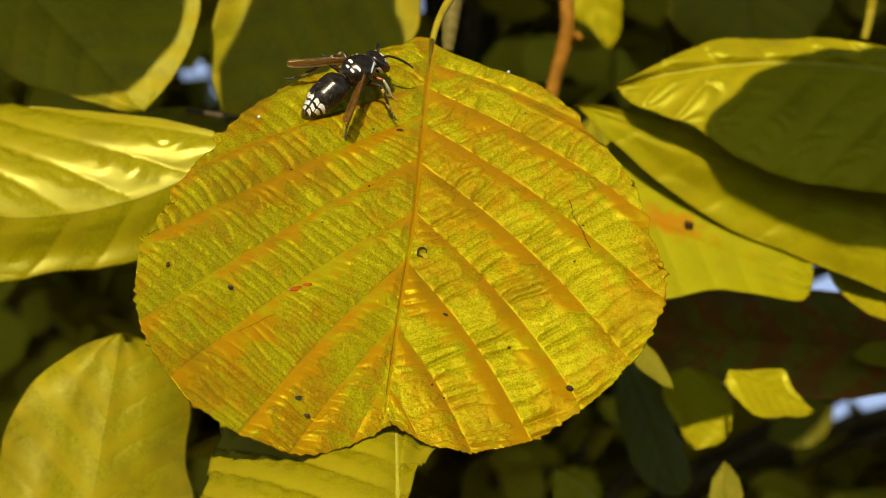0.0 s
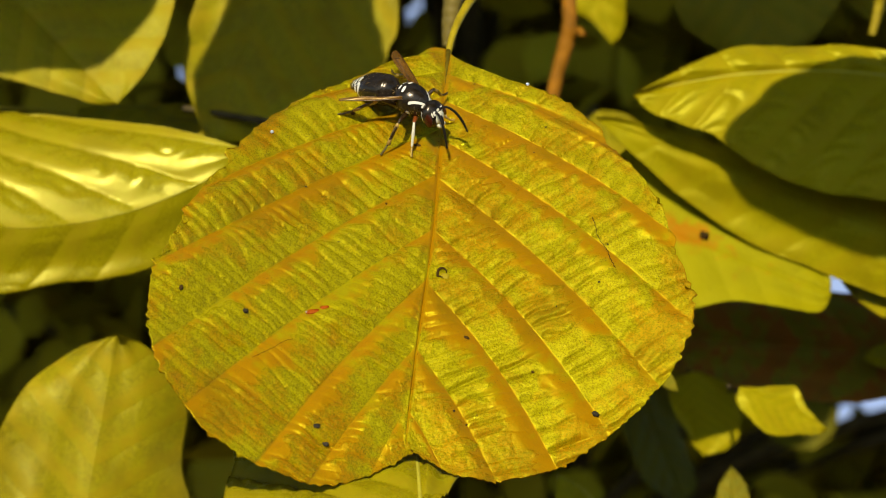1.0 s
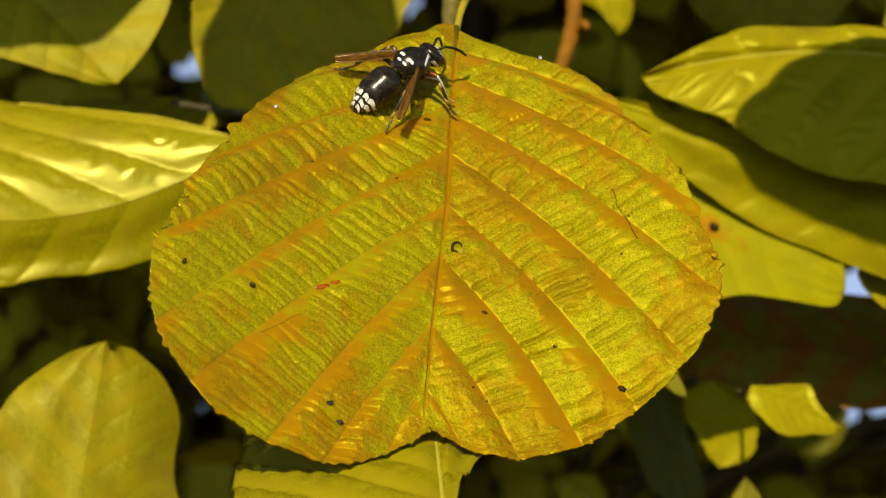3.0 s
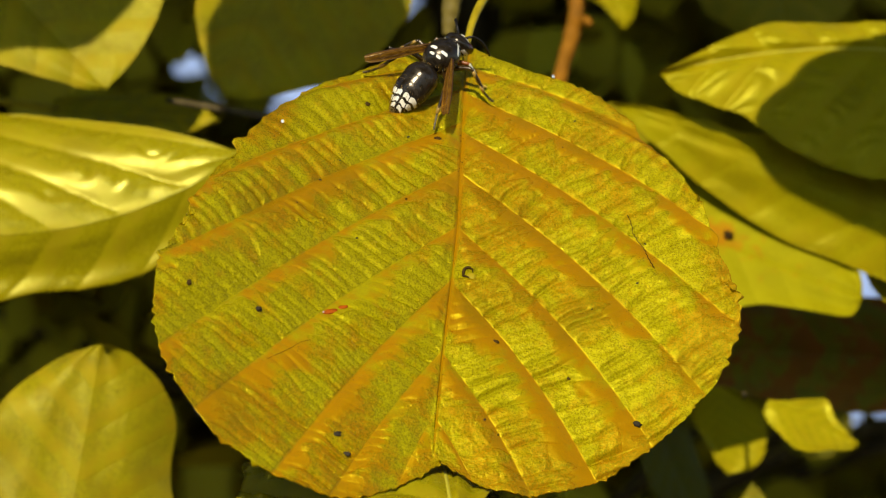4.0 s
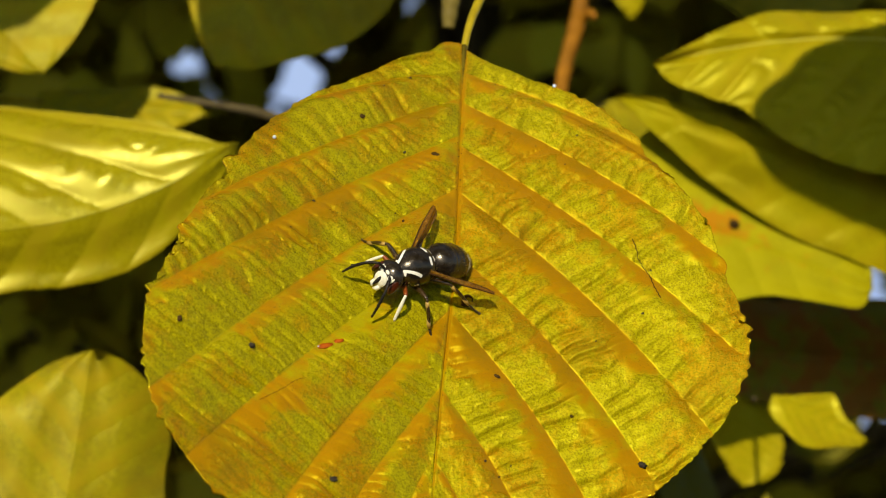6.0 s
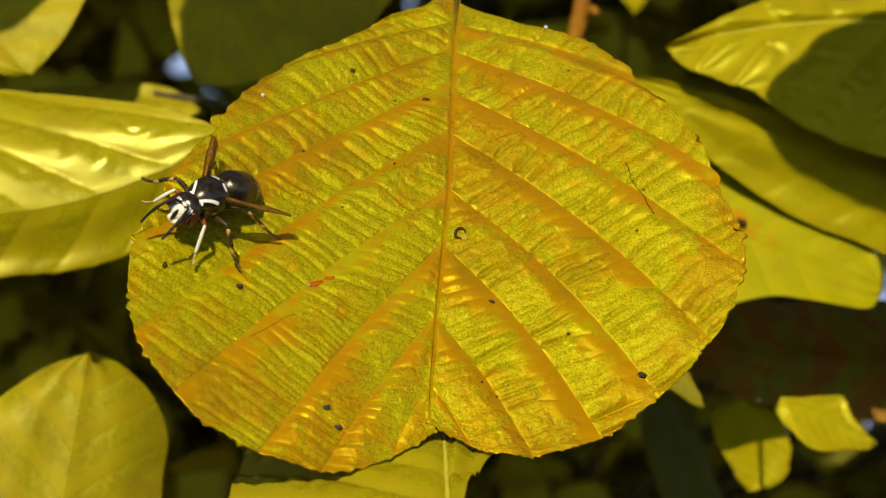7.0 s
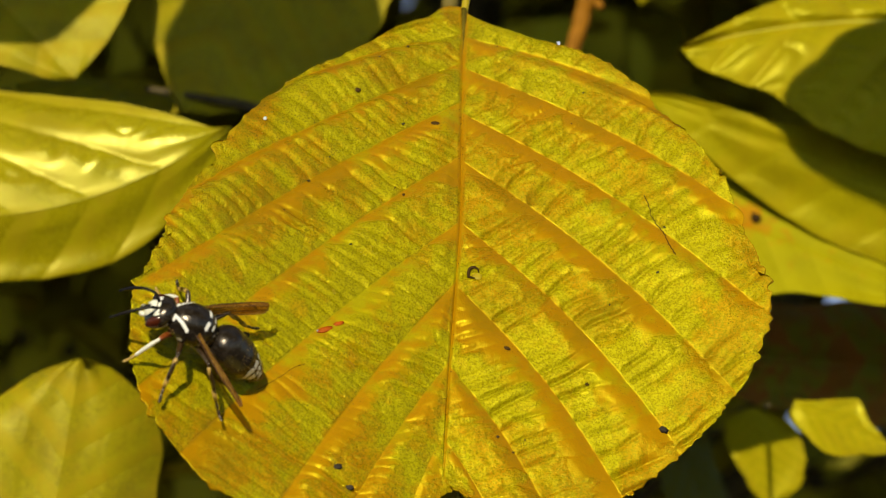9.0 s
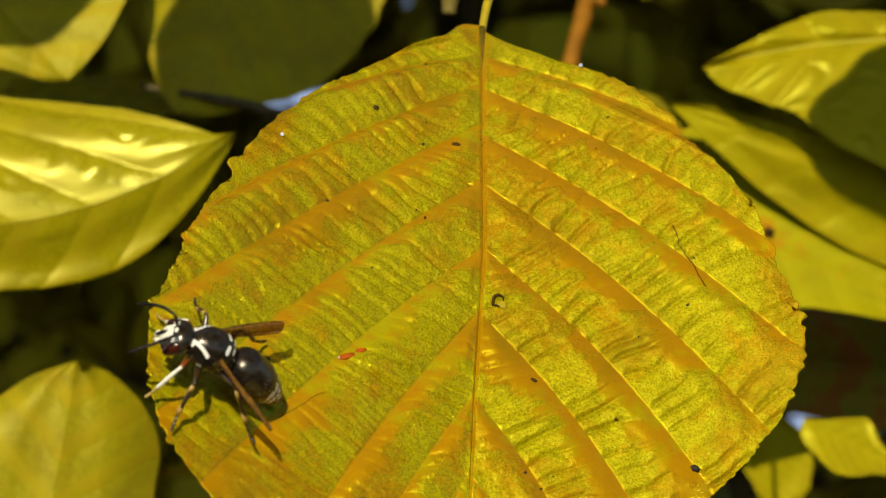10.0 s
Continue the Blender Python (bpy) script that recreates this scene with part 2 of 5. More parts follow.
def teeth(theta):
    """Fine saw teeth and small bites of the margin, in cm."""
    saw = (theta / 2.1 + 1.1 * value_noise(theta / 7, 0 * theta, 3)) % 1
    tooth = (0.5 - np.abs(saw - 0.65)) * 0.20 * (0.06 + 1.3 * value_noise(theta / 3, 0 * theta + 9, 5) ** 2 * (0.35 + 0.65 * smooth_step(np.abs(theta - 96), 60, 100)) * (1 - 0.65 * smooth_step(np.abs(theta - 96), 115, 145)))
    return (tooth + 0.022 * value_noise(theta / 4, 0 * theta + 4, 7)) * smooth_step(np.abs(theta - 96), 6, 30) + 0.13 * np.exp(-(((theta - 161.5) / 1.3) ** 2)) - 0.07 * np.exp(-(((theta - 166) / 3.0) ** 2))


def flow(veins, k, w):
    """A point on the blade, w of the way from the midrib to the margin along the lateral vein number k (whole or between two)."""
    index = np.arange(len(veins))
    y0 = np.interp(k, index, [v[0] for v in veins])
    theta = np.interp(k, index, [v[1] for v in veins])
    x0, r = midrib_x(y0), reach(theta)
    c, s = np.cos(np.radians(theta)), np.sin(np.radians(theta))
    x1, y1 = MIDDLE[0] + r * c, MIDDLE[1] + r * s
    length = np.hypot(x1 - x0, y1 - y0)
    cx, cy = (x0 + x1) / 2, (y0 + y1) / 2 + 0.11 * length * np.clip(k, 0, 1)
    rim = teeth(theta) * smooth_step(w, 0.93, 1.0)
    x = (1 - w) ** 2 * x0 + 2 * w * (1 - w) * cx + w * w * x1 + rim * c
    y = (1 - w) ** 2 * y0 + 2 * w * (1 - w) * cy + w * w * y1 + rim * s
    return x, y, length


def strip_width(x, y):
    """How wide the strip between two veins is, in cm, at each point of a grid along the veins."""
    kx, ky = np.gradient(x, axis=0), np.gradient(y, axis=0)
    wx, wy = np.gradient(x, axis=1), np.gradient(y, axis=1)
    width = np.abs(kx * wy - ky * wx) / np.maximum(np.hypot(wx, wy), 1e-6)
    box = np.ones(31) / 31
    return np.stack([np.convolve(np.pad(c, 15, mode="edge"), box, "valid") for c in width.T], 1)


def quilting(k, w, length, x, y, side, width):
    """Relief between the veins: arched strips, and cross ripples on their tipward half. Height in cm, and how rippled."""
    p, seed = k % 1.0, 21 - 10 * side
    size = np.clip(width / 0.6, 0.15, 1.15)
    arch = np.where(p < 0.36, np.sin(np.pi / 2 * p / 0.36), 1 - ((p - 0.36) / 0.64) ** 1.25)
    grow = smooth_step(w * length, 0.0, 0.35) * (1 - 0.5 * smooth_step(w, 0.85, 1.0)) * smooth_step(9 - k, 0.2, 1.6)
    h = (0.066 if side > 0 else 0.125 - 0.045 * smooth_step(k, 2.0, 4.5)) * arch * grow * size - 0.022 * grow
    if x.ndim == 2:
        # creases cross each strip square to its vein
        ux, uy = x[:, -1] - x[:, 0], y[:, -1] - y[:, 0]
        n = np.maximum(np.hypot(ux, uy), 1e-6)
        at = np.round((np.floor(np.minimum(k[:, 0], 8.99)) + 0.5) / 9 * (len(x) - 1)).astype(int)
        course = (0.70 if side > 0 else 0.52) * x * (ux / n)[at][:, None] + (1.25 if side > 0 else 1.45) * y * (uy / n)[at][:, None]
    else:
        course = w * length
    run = course / (0.225 if side > 0 else 0.265) + 0.8 * value_noise(x * 0.8, y * 0.8, seed) + 0.25 * value_noise(x * 2.6, y * 2.6, seed + 1) + 0.55 * value_noise(course * 2.3, 7.3 * np.floor(k), seed + 12) + 5.3 * np.floor(k)
    streak = value_noise(run * 1.6, k * 1.4, seed + 8) + 0.6 * value_noise(run * 3.7, k * 2.2, seed + 9)
    q = p + 0.20 * streak + 0.05 * value_noise(x * 11, y * 11, seed + 10) + 0.24 * value_noise(x * 1.3, y * 1.3, seed + 13)
    zone = smooth_step(q, 0.10, 0.50) * smooth_step(w * length, 0.0, 0.10)
    edge = smooth_step(w, 0.62, 0.95)
    zone = np.clip(zone + 0.5 * edge * smooth_step(q, 0.05, 0.3) * (1 - smooth_step(p, 0.9, 1.0)), 0, 1)
    zone = np.clip(zone + 0.6 * smooth_step(k, 6.2, 7.6) * smooth_step(streak, -0.8, 0.6), 0, 1)
    saw = run % 1.0
    ridge = value_noise(np.floor(run) * 0.73, k * 0.9, seed + 6)
    pillow = np.where(saw < 0.68, np.sin(np.pi / 2 * saw / 0.68) ** 0.45, np.cos(np.pi / 2 * (saw - 0.68) / 0.32) ** 0.5)
    half = np.abs(np.sin(np.pi * (2 * run + 0.3 * value_noise(x * 5, y * 5, seed + 7)))) ** 0.6
    low = smooth_step(p, 0.08, 0.65) * (1 - smooth_step(p, 0.93, 1.0))
    rise = (0.2 + 0.8 * low) * smooth_step(w * length, 0.02, 0.2) * np.minimum(size, 1) * smooth_step(9 - k, 0.8, 2.4)
    h = h + rise * (0.050 * np.clip(0.85 + 1.1 * ridge, 0.1, 1.6) * (pillow - 1) + 0.013 * smooth_step(p, 0.4, 0.8) * half)
    h = h + zone * 0.014 * value_noise(x * 2.2, y * 2.2, seed + 2)
    h = h + (0.002 + 0.007 * zone) * (value_noise(x * 8, y * 8, seed + 3) + 0.6 * value_noise(x * 19, y * 19, seed + 4)) + 0.0026 * zone * value_noise(x * 41, y * 41, seed + 11)
    h = h + 0.05 * value_noise(x * 0.9, y * 0.9, seed + 5) * smooth_step(w, 0.6, 1.0)
    h = h - (0.08 if side < 0 else 0.03) * np.clip((w - 0.35) / 0.65, 0, 1) ** 2 * (1 - smooth_step(k, 5.0, 7.5))
    h = h - 0.028 * np.exp(-((w * length / 0.032) ** 2))
    return h, zone, p


SKIN = {}


def golden_leaf():
    root = thing("yellow_leaf", "large golden yellow autumn leaf with toothed edge and deep veins", "leaf")
    per, cols = 42, 250
    for side, veins in (("right", RIGHT_VEINS), ("left", LEFT_VEINS)):
        ks = np.linspace(0, 9, 9 * per + 1)
        ws = np.linspace(0, 1, cols) ** 0.9
        k, w = np.meshgrid(ks, ws, indexing="ij")
        x, y, length = flow(veins, k, w)
        h, zone, p = quilting(k, w, length, x, y, 1 if side == "right" else -1, strip_width(x, y) * per)
        z = leaf_height(x, y) + h
        base = np.stack([x, y, z], -1).reshape(-1, 3) * CM
        SKIN[1 if side == "right" else 0] = np.stack([x, y, z], -1).reshape(-1, 3)
        under = np.stack([x, y, z - 0.022], -1).reshape(-1, 3) * CM
        n = len(base)
        rows = len(ks)
        flip = side == "left"
        faces = grid_faces(rows, cols, 0, flip) + grid_faces(rows, cols, n, not flip)
        rim = np.arange(rows) * cols + cols - 1
        faces += [[int(a), int(b), int(b) + n, int(a) + n][:: -1 if flip else 1] for a, b in zip(rim[:-1], rim[1:])]
        warm = 0.44 + (0.54 if side == "right" else 0.40) * (1 - zone) + (0.25 if side == "right" else 0.05) * smooth_step(w, 0.75, 1.0) - 0.12 * smooth_step(p, 0.5, 0.9)
        warm = warm + (0.3 * np.exp(-(((x - 0.2) / 0.6) ** 2 + ((y - 1.8) / 1.3) ** 2)) if side == "right" else -0.08 * np.exp(-((x + 0.6) ** 2 + (y / 1.4) ** 2)))
        warm = warm + 0.26 * smooth_step(-y, 1.0, 2.8) + 0.22 * value_noise(x * 0.8, y * 0.8, 77) - 0.06
        warm = warm + 0.20 * value_noise(x * 3.1, y * 3.1, 78) + 0.16 * value_noise(x * 8.3, y * 8.3, 79) + 0.20 * smooth_step(k, 5.6, 7.6)
        mesh_object("blade_half", np.concatenate([base, under]), faces, GOLD, root,
                    attributes={"warm": np.tile(warm.ravel(), 2), "quilt": np.tile((zone * (1 - 0.15 * smooth_step(k, 5.8, 7.6))).ravel(), 2)})
        for j in range(1, 9):
            w1 = np.linspace(0.0, 0.985, 34)
            vx, vy, vl = flow(veins, np.full_like(w1, j), w1)
            vh, _, _ = quilting(np.full_like(w1, j), w1, vl, vx, vy, 1 if side == "right" else -1, 0.6)
            line = np.stack([vx, vy, leaf_height(vx, vy) + vh - 0.021], -1) * CM
            v, f = tube(line, np.linspace(0.012, 0.004, 34) * CM, 7)
            mesh_object("side_vein", v, f, VEIN, root)
    ys = np.linspace(4.44, -2.84, 60)
    xs = midrib_x(ys)
    line = np.stack([xs, ys, leaf_height(xs, ys) - 0.055 + 0.04 * smooth_step(ys, 3.9, 4.44)], -1) * CM
    v, f = tube(line, np.interp(ys, [-2.8, 0, 3, 4.45], [0.009, 0.012, 0.017, 0.045]) * CM, 9)
    mesh_object("midrib", v, f, RIB, root)
    stalk = spline([(-0.57, 4.35, 0.14), (-0.56, 4.75, 0.22), (-0.50, 5.2, 0.20), (-0.38, 5.9, 0.0), (-0.2, 6.8, -0.4)], 30) * CM
    v, f = tube(stalk, np.linspace(0.048, 0.085, 30) * CM, 10)
    mesh_object("petiole", v, f, STALK, root, "yellow leaf stalk")
    return root


def blade_spot(x, y):
    """The point of the golden leaf's upper skin at x, y (cm)."""
    skin = SKIN[0] if x < float(midrib_x(y)) else SKIN[1]
    i = int(np.argmin((skin[:, 0] - x) ** 2 + (skin[:, 1] - y) ** 2))
    return Vector((x, y, skin[i, 2] + 0.004)) * CM


def lump(name, root, x, y, rx, ry, rz, mat, turn=0.0, rough=0.25, seed=0, label="", lift=0.0):
    """A small uneven grain, stain or drop on the golden leaf."""
    verts, n, m = [], 9, 14
    rng = np.random.RandomState(seed)
    c, s = math.cos(radians(turn)), math.sin(radians(turn))
    o = blade_spot(x, y) + Vector((0, 0, lift * CM))
    for i in range(n):
        a = math.pi * i / (n - 1)
        for j in range(m):
            b = 2 * math.pi * j / m
            q = 1 + rough * (rng.rand() - 0.5)
            px, py, pz = rx * math.sin(a) * math.cos(b) * q, ry * math.sin(a) * math.sin(b) * q, rz * math.cos(a) * q
            verts.append(o + Vector((px * c - py * s, px * s + py * c, pz)) * CM)
    faces = [[i * m + j, (i + 1) * m + j, (i + 1) * m + (j + 1) % m, i * m + (j + 1) % m] for i in range(n - 1) for j in range(m)]
    return mesh_object(name, verts, faces, mat, root, label)


def leaf_marks(root):
    lump("grain", root, -2.59, -1.83, 0.045, 0.035, 0.03, DEBRIS, 20, 0.5, 1, "dark grey speck of dirt")
    lump("grain", root, 2.53, -1.63, 0.055, 0.045, 0.04, DEBRIS, 0, 0.7, 2, "dark grey speck of dirt")
    lump("stain", root, 0.51, -0.95, 0.05, 0.025, 0.012, BROWN_SPOT, -10, 0.4, 3)
    lump("stain", root, -0.74, 2.18, 0.055, 0.03, 0.012, BROWN_SPOT, -5, 0.5, 4)
    lump("stain", root, -1.80, 2.49, 0.042, 0.04, 0.018, BROWN_SPOT, 0, 0.3, 5)
    lump("stain", root, -1.30, -3.08, 0.06, 0.04, 0.014, DEBRIS, 15, 0.5, 6)
    lump("stain", root, -1.12, -3.25, 0.05, 0.035, 0.014, DEBRIS, -15, 0.5, 7)
    lump("stain", root, -1.70, -1.35, 0.10, 0.038, 0.010, RED_SPOT, 30, 0.4, 8, "red sore on the leaf", 0.008)
    lump("stain", root, -1.55, -1.22, 0.07, 0.03, 0.014, RED_SPOT, 35, 0.5, 18, "red sore on the leaf")
    lump("stain", root, -3.50, -1.92, 0.03, 0.05, 0.012, BROWN_SPOT, 0, 0.5, 9)
    lump("dew_drop", root, -2.87, 1.53, 0.026, 0.026, 0.026, DEW, 0, 0.1, 10, "clear drop of dew", 0.02)
    lump("dew_drop", root, 0.73, 3.95, 0.028, 0.026, 0.026, DEW, 0, 0.1, 11, "clear drop of dew", 0.02)
    lump("dew_drop", root, -1.78, -1.38, 0.012, 0.014, 0.010, DEW, 0, 0.1, 12, "clear drop of dew", 0.01)
    rng = random.Random(4)
    for i in range(26):
        side = RIGHT_VEINS if i % 2 else LEFT_VEINS
        k, w = rng.uniform(1, 7.5), rng.uniform(0.15, 0.72)
        x, y, _ = flow(side, np.array([k]), np.array([w]))
        r = rng.uniform(0.006, 0.016)
        lump("grain", root, float(x[0]), float(y[0]), r * rng.uniform(1, 1.8), r, r * 0.8, DEBRIS if i % 3 else BROWN_SPOT, rng.uniform(0, 180), 0.6, 20 + i)
    for i in range(30):
        y = rng.uniform(-2.6, 3.0)
        x = float(midrib_x(y)) + rng.uniform(-0.035, 0.035)
        r = rng.uniform(0.003, 0.007)
        lump("grain", root, x, y, r, r * 1.4, r * 0.6, BROWN_SPOT, rng.uniform(0, 180), 0.6, 60 + i)
    # a curled bite scar and a dry crack
    ring = [blade_spot(0.0 + 0.07 * math.cos(a), 0.0 + 0.07 * math.sin(a)) + Vector((0, 0, 0.012 * CM)) for a in np.linspace(0.5, 5.0, 24)]
    v, f = tube(ring, (0.017 * np.sin(np.linspace(0.15, 3.0, 24)) + 0.003) * CM, 8)
    mesh_object("scar", v, f, BROWN_SPOT, root, "dark crescent scar with a raised rim")
    lump("stain", root, 0.045, -0.03, 0.06, 0.055, 0.012, STALK, 0, 0.2, 14)
    crack = spline([(2.02, 1.55, 0), (2.12, 1.30, 0), (2.17, 1.18, 0), (2.30, 1.02, 0), (2.38, 0.82, 0), (2.47, 0.68, 0)], 30)
    line = [blade_spot(a + 0.008 * math.sin(9 * i), b) for i, (a, b, _) in enumerate(crack)]
    v, f = tube(line, np.full(30, 0.006 * CM), 6)
    mesh_object("crack", v, f, BROWN_SPOT, root, "thin dark crack")
    tear = spline([(-2.35, -2.45, 0), (-2.12, -2.20, 0), (-1.98, -2.02, 0), (-1.86, -1.93, 0)], 18)
    v, f = tube([blade_spot(a, b) for a, b, _ in tear], np.full(18, 0.0028 * CM), 6)
    mesh_object("crack", v, f, BROWN_SPOT, root, "thin dark crack")


# ---- the hornet ----
def ellipsoid(centre, size, rows=40, cols=56, shape=None):
    """Verts (cm) and faces of a closed form about the x axis; shape(u, a) scales its cross-section."""
    u = np.linspace(0, math.pi, rows)
    a = np.arange(cols) * 2 * math.pi / cols
    uu, aa = np.meshgrid(u, a, indexing="ij")
    k = shape(uu, aa) if shape else 1.0
    x = -np.cos(uu) * size[0]
    y = np.sin(uu) * np.sin(aa) * size[1] * k
    z = np.sin(uu) * np.cos(aa) * size[2] * k
    verts = np.stack([x + centre[0], y + centre[1], z + centre[2]], -1).reshape(-1, 3)
    faces = [[i * cols + j, i * cols + (j + 1) % cols, (i + 1) * cols + (j + 1) % cols, (i + 1) * cols + j] for i in range(rows - 1) for j in range(cols)]
    return verts, faces


def near_line(x, y, a, b):
    """Distance of points from a line between a and b in the plane."""
    dx, dy = b[0] - a[0], b[1] - a[1]
    t = np.clip(((x - a[0]) * dx + (y - a[1]) * dy) / (dx * dx + dy * dy), 0, 1)
    return np.hypot(x - a[0] - t * dx, y - a[1] - t * dy)


def soft_mark(distance, width):
    return np.clip(0.5 + (width - distance) / 0.02, 0, 1)


def bristles(root, verts, count, length, middle, seed):
    """Short fine hairs standing on a part of the hornet, as one mass."""
    rng = np.random.RandomState(seed)
    vs, fs = [], []
    for i in rng.choice(len(verts), count):
        o = Vector(verts[i])
        way = (o - Vector(middle)).normalized() + Vector(rng.rand(3) - 0.5) * 0.7 - Vector((0.35, 0, 0))
        side = way.orthogonal().normalized() * 0.0032
        turn = way.cross(side).normalized() * 0.0032
        n = len(vs)
        vs += [o + side, o - side * 0.5 + turn, o - side * 0.5 - turn, o + way.normalized() * length * rng.uniform(0.5, 1.1)]
        fs += [[n, n + 1, n + 3], [n + 1, n + 2, n + 3], [n + 2, n, n + 3]]
    return mesh_object("hair", np.array([tuple(q) for q in vs]) * BODY, fs, HAIR, root, "short golden hairs")


# the hornet is built in units of a little under a centimetre
BODY = 0.0096


def hornet():
    root = thing("hornet", "black and ivory hornet with amber wings on the leaf", "hornet")
    # thorax
    v, f = ellipsoid((0, 0, 0.38), (0.320, 0.262, 0.245), 70, 90, lambda u, a: 1 + 0.05 * np.sin(2 * u))
    x, y, z = v.T
    ay = np.abs(y)
    mark = soft_mark(near_line(x, ay, (0.270, 0.055), (0.05, 0.215)), 0.015)
    mark = np.maximum(mark, soft_mark(near_line(x, ay, (0.265, 0.06), (0.235, 0.12)), 0.011))
    mark = np.maximum(mark, soft_mark(near_line(x, ay, (-0.165, 0.055), (-0.150, 0.13)), 0.021))
    mark = np.maximum(mark, soft_mark(near_line(x, ay, (-0.245, 0.03), (-0.238, 0.085)), 0.014))
    mark = mark * (z > 0.36)
    side = soft_mark(np.hypot(x - 0.08, z - 0.33), 0.035) * (ay > 0.1)
    mesh_object("thorax", v * BODY, f, SHELL, root, "glossy black thorax with ivory stripes", attributes={"mark": np.maximum(mark, side)})
    bristles(root, v[v[:, 2] < 0.42], 300, 0.05, (0, 0, 0.38), 5)
    # abdomen: blunt in front, seven rings, pointed tail
    def profile(u, a):
        s = (1 - np.cos(u)) / 2
        ring = 0.022 * np.abs(np.sin(np.pi * (1 - s) * 6.5)) ** 0.5
        return (1 + 0.30 * smooth_step(s, 0.55, 0.95) - 0.34 * smooth_step(1 - s, 0.45, 1.0)) * (1 + ring)
    v, f = ellipsoid((0, 0, 0), (0.46, 0.262, 0.240), 110, 90, profile)
    x, y, z = v.T
    s = (0.45 - x) / 0.90
    mark = np.zeros(len(x))
    for lo, hi, wide in ((0.655, 0.735, 0.22), (0.775, 0.845, 0.18), (0.875, 0.935, 0.10)):
        band = soft_mark(np.abs(s - (lo + hi) / 2 - 0.013 * np.sin(np.abs(y) * 55 + 60 * lo)), (hi - lo) / 2)
        gap = np.clip((np.abs(y) - 0.013) / 0.008, 0, 1) * np.clip((np.abs(np.abs(y) - 0.115) - 0.002) / 0.008, 0, 1) * np.clip((wide - np.abs(y)) / 0.01, 0, 1)
        mark = np.maximum(mark, band * gap * (z > -0.08))
    mark = np.maximum(mark, soft_mark(np.abs(s - 0.70), 0.03) * (z < -0.08))
    turn = Matrix.Rotation(radians(-30), 3, "Y")
    v = np.array([turn @ Vector(p) for p in v]) + np.array([-0.69, 0, 0.12])
    mesh_object("abdomen", v * BODY, f, SHELL, root, "glossy black abdomen with an ivory banded tail", attributes={"mark": mark})
    bristles(root, v[v[:, 0] < -0.72], 380, 0.045, (-0.63, 0, 0.35), 6)
    v, f = tube(np.array([(-0.22, 0, 0.36), (-0.29, 0, 0.33), (-0.36, 0, 0.31)]) * BODY, np.array([0.07, 0.035, 0.07]) * BODY, 14)
    mesh_object("waist", v, f, BLACK, root)
    # head
    v, f = ellipsoid((0.40, 0, 0.35), (0.14, 0.225, 0.215), 60, 80)
    x, y, z = v.T
    ay = np.abs(y)
    mark = soft_mark(np.abs(x - 0.335), 0.024) * (ay > 0.12) * (z < 0.47)
    mark = np.maximum(mark, soft_mark(np.hypot(ay - 0.085, (z - 0.40) * 0.8), 0.032) * (x > 0.42))
    mesh_object("head", v * BODY, f, SHELL, root, "black head with ivory cheeks", attributes={"mark": mark})
    for q in (1, -1):
        v, f = ellipsoid((0, 0, 0), (0.085, 0.060, 0.150), 30, 36)
        tilt = Matrix.Rotation(radians(16 * q), 3, "X") @ Matrix.Rotation(radians(-12), 3, "Y")
        v = np.array([tilt @ Vector(p) for p in v]) + np.array([0.418, 0.166 * q, 0.358])
        mesh_object("eye", v * BODY, f, EYE, root, "dark red-brown compound eye")
    v, f = ellipsoid((0, 0, 0), (0.055, 0.112, 0.120), 26, 32, lambda u, a: 1 + 0.15 * np.cos(a))
    v = np.array([Matrix.Rotation(radians(18), 3, "Y") @ Vector(p) for p in v]) + np.array([0.49, 0, 0.265])
    mesh_object("face_shield", v * BODY, f, IVORY, root, "ivory face shield")
    v, f = ellipsoid((0.550, 0, 0.245), (0.018, 0.026, 0.090), 14, 18)
    mesh_object("face_spot", v * BODY, f, BLACK, root, "black spot on the face shield")
    v, f = ellipsoid((0.508, 0, 0.415), (0.030, 0.055, 0.036), 20, 26)
    mesh_object("brow", v * BODY, f, IVORY, root, "ivory brow patch")
    for q in (1, -1):
        v, f = ellipsoid((0.482, 0.120 * q, 0.37), (0.034, 0.034, 0.085), 16, 20)
        mesh_object("brow", v * BODY, f, IVORY, root, "ivory patch beside the eye")
    for q in (1, -1):
        v, f = tube(np.array([(0.47, 0.05 * q, 0.20), (0.50, 0.05 * q, 0.15), (0.50, 0.015 * q, 0.115)]) * BODY, np.array([0.038, 0.034, 0.012]) * BODY, 10)
        mesh_object("jaw", v, f, IVORY, root)
    for q in (1, -1):
        o = np.array([0.49, 0.045 * q, 0.40])
        v, f = tube(spline([(0, 0, 0), (0.05, 0.045 * q, 0.06), (0.10, 0.09 * q, 0.09)], 10) * BODY, np.array([0.02] * 10) * BODY, 10)
        scape = mesh_object("antenna", v, f, BLACK, root, "black bent feeler")
        scape.location = o * BODY
        line = spline([(0.10, 0.09 * q, 0.09), (0.22, 0.16 * q, 0.03), (0.36, 0.22 * q, -0.10), (0.47, 0.25 * q, -0.24)], 44) * BODY
        r = np.interp(np.linspace(0, 1, 44), [0, 0.1, 0.6, 1], [0.013, 0.018, 0.021, 0.014]) * (1 + 0.10 * np.cos(np.arange(44) * math.pi / 2))
        v, f = tube(line, r * BODY, 10)
        mesh_object("feeler_tip", v, f, BLACK, scape)
        ANTENNAE.append((scape, q))
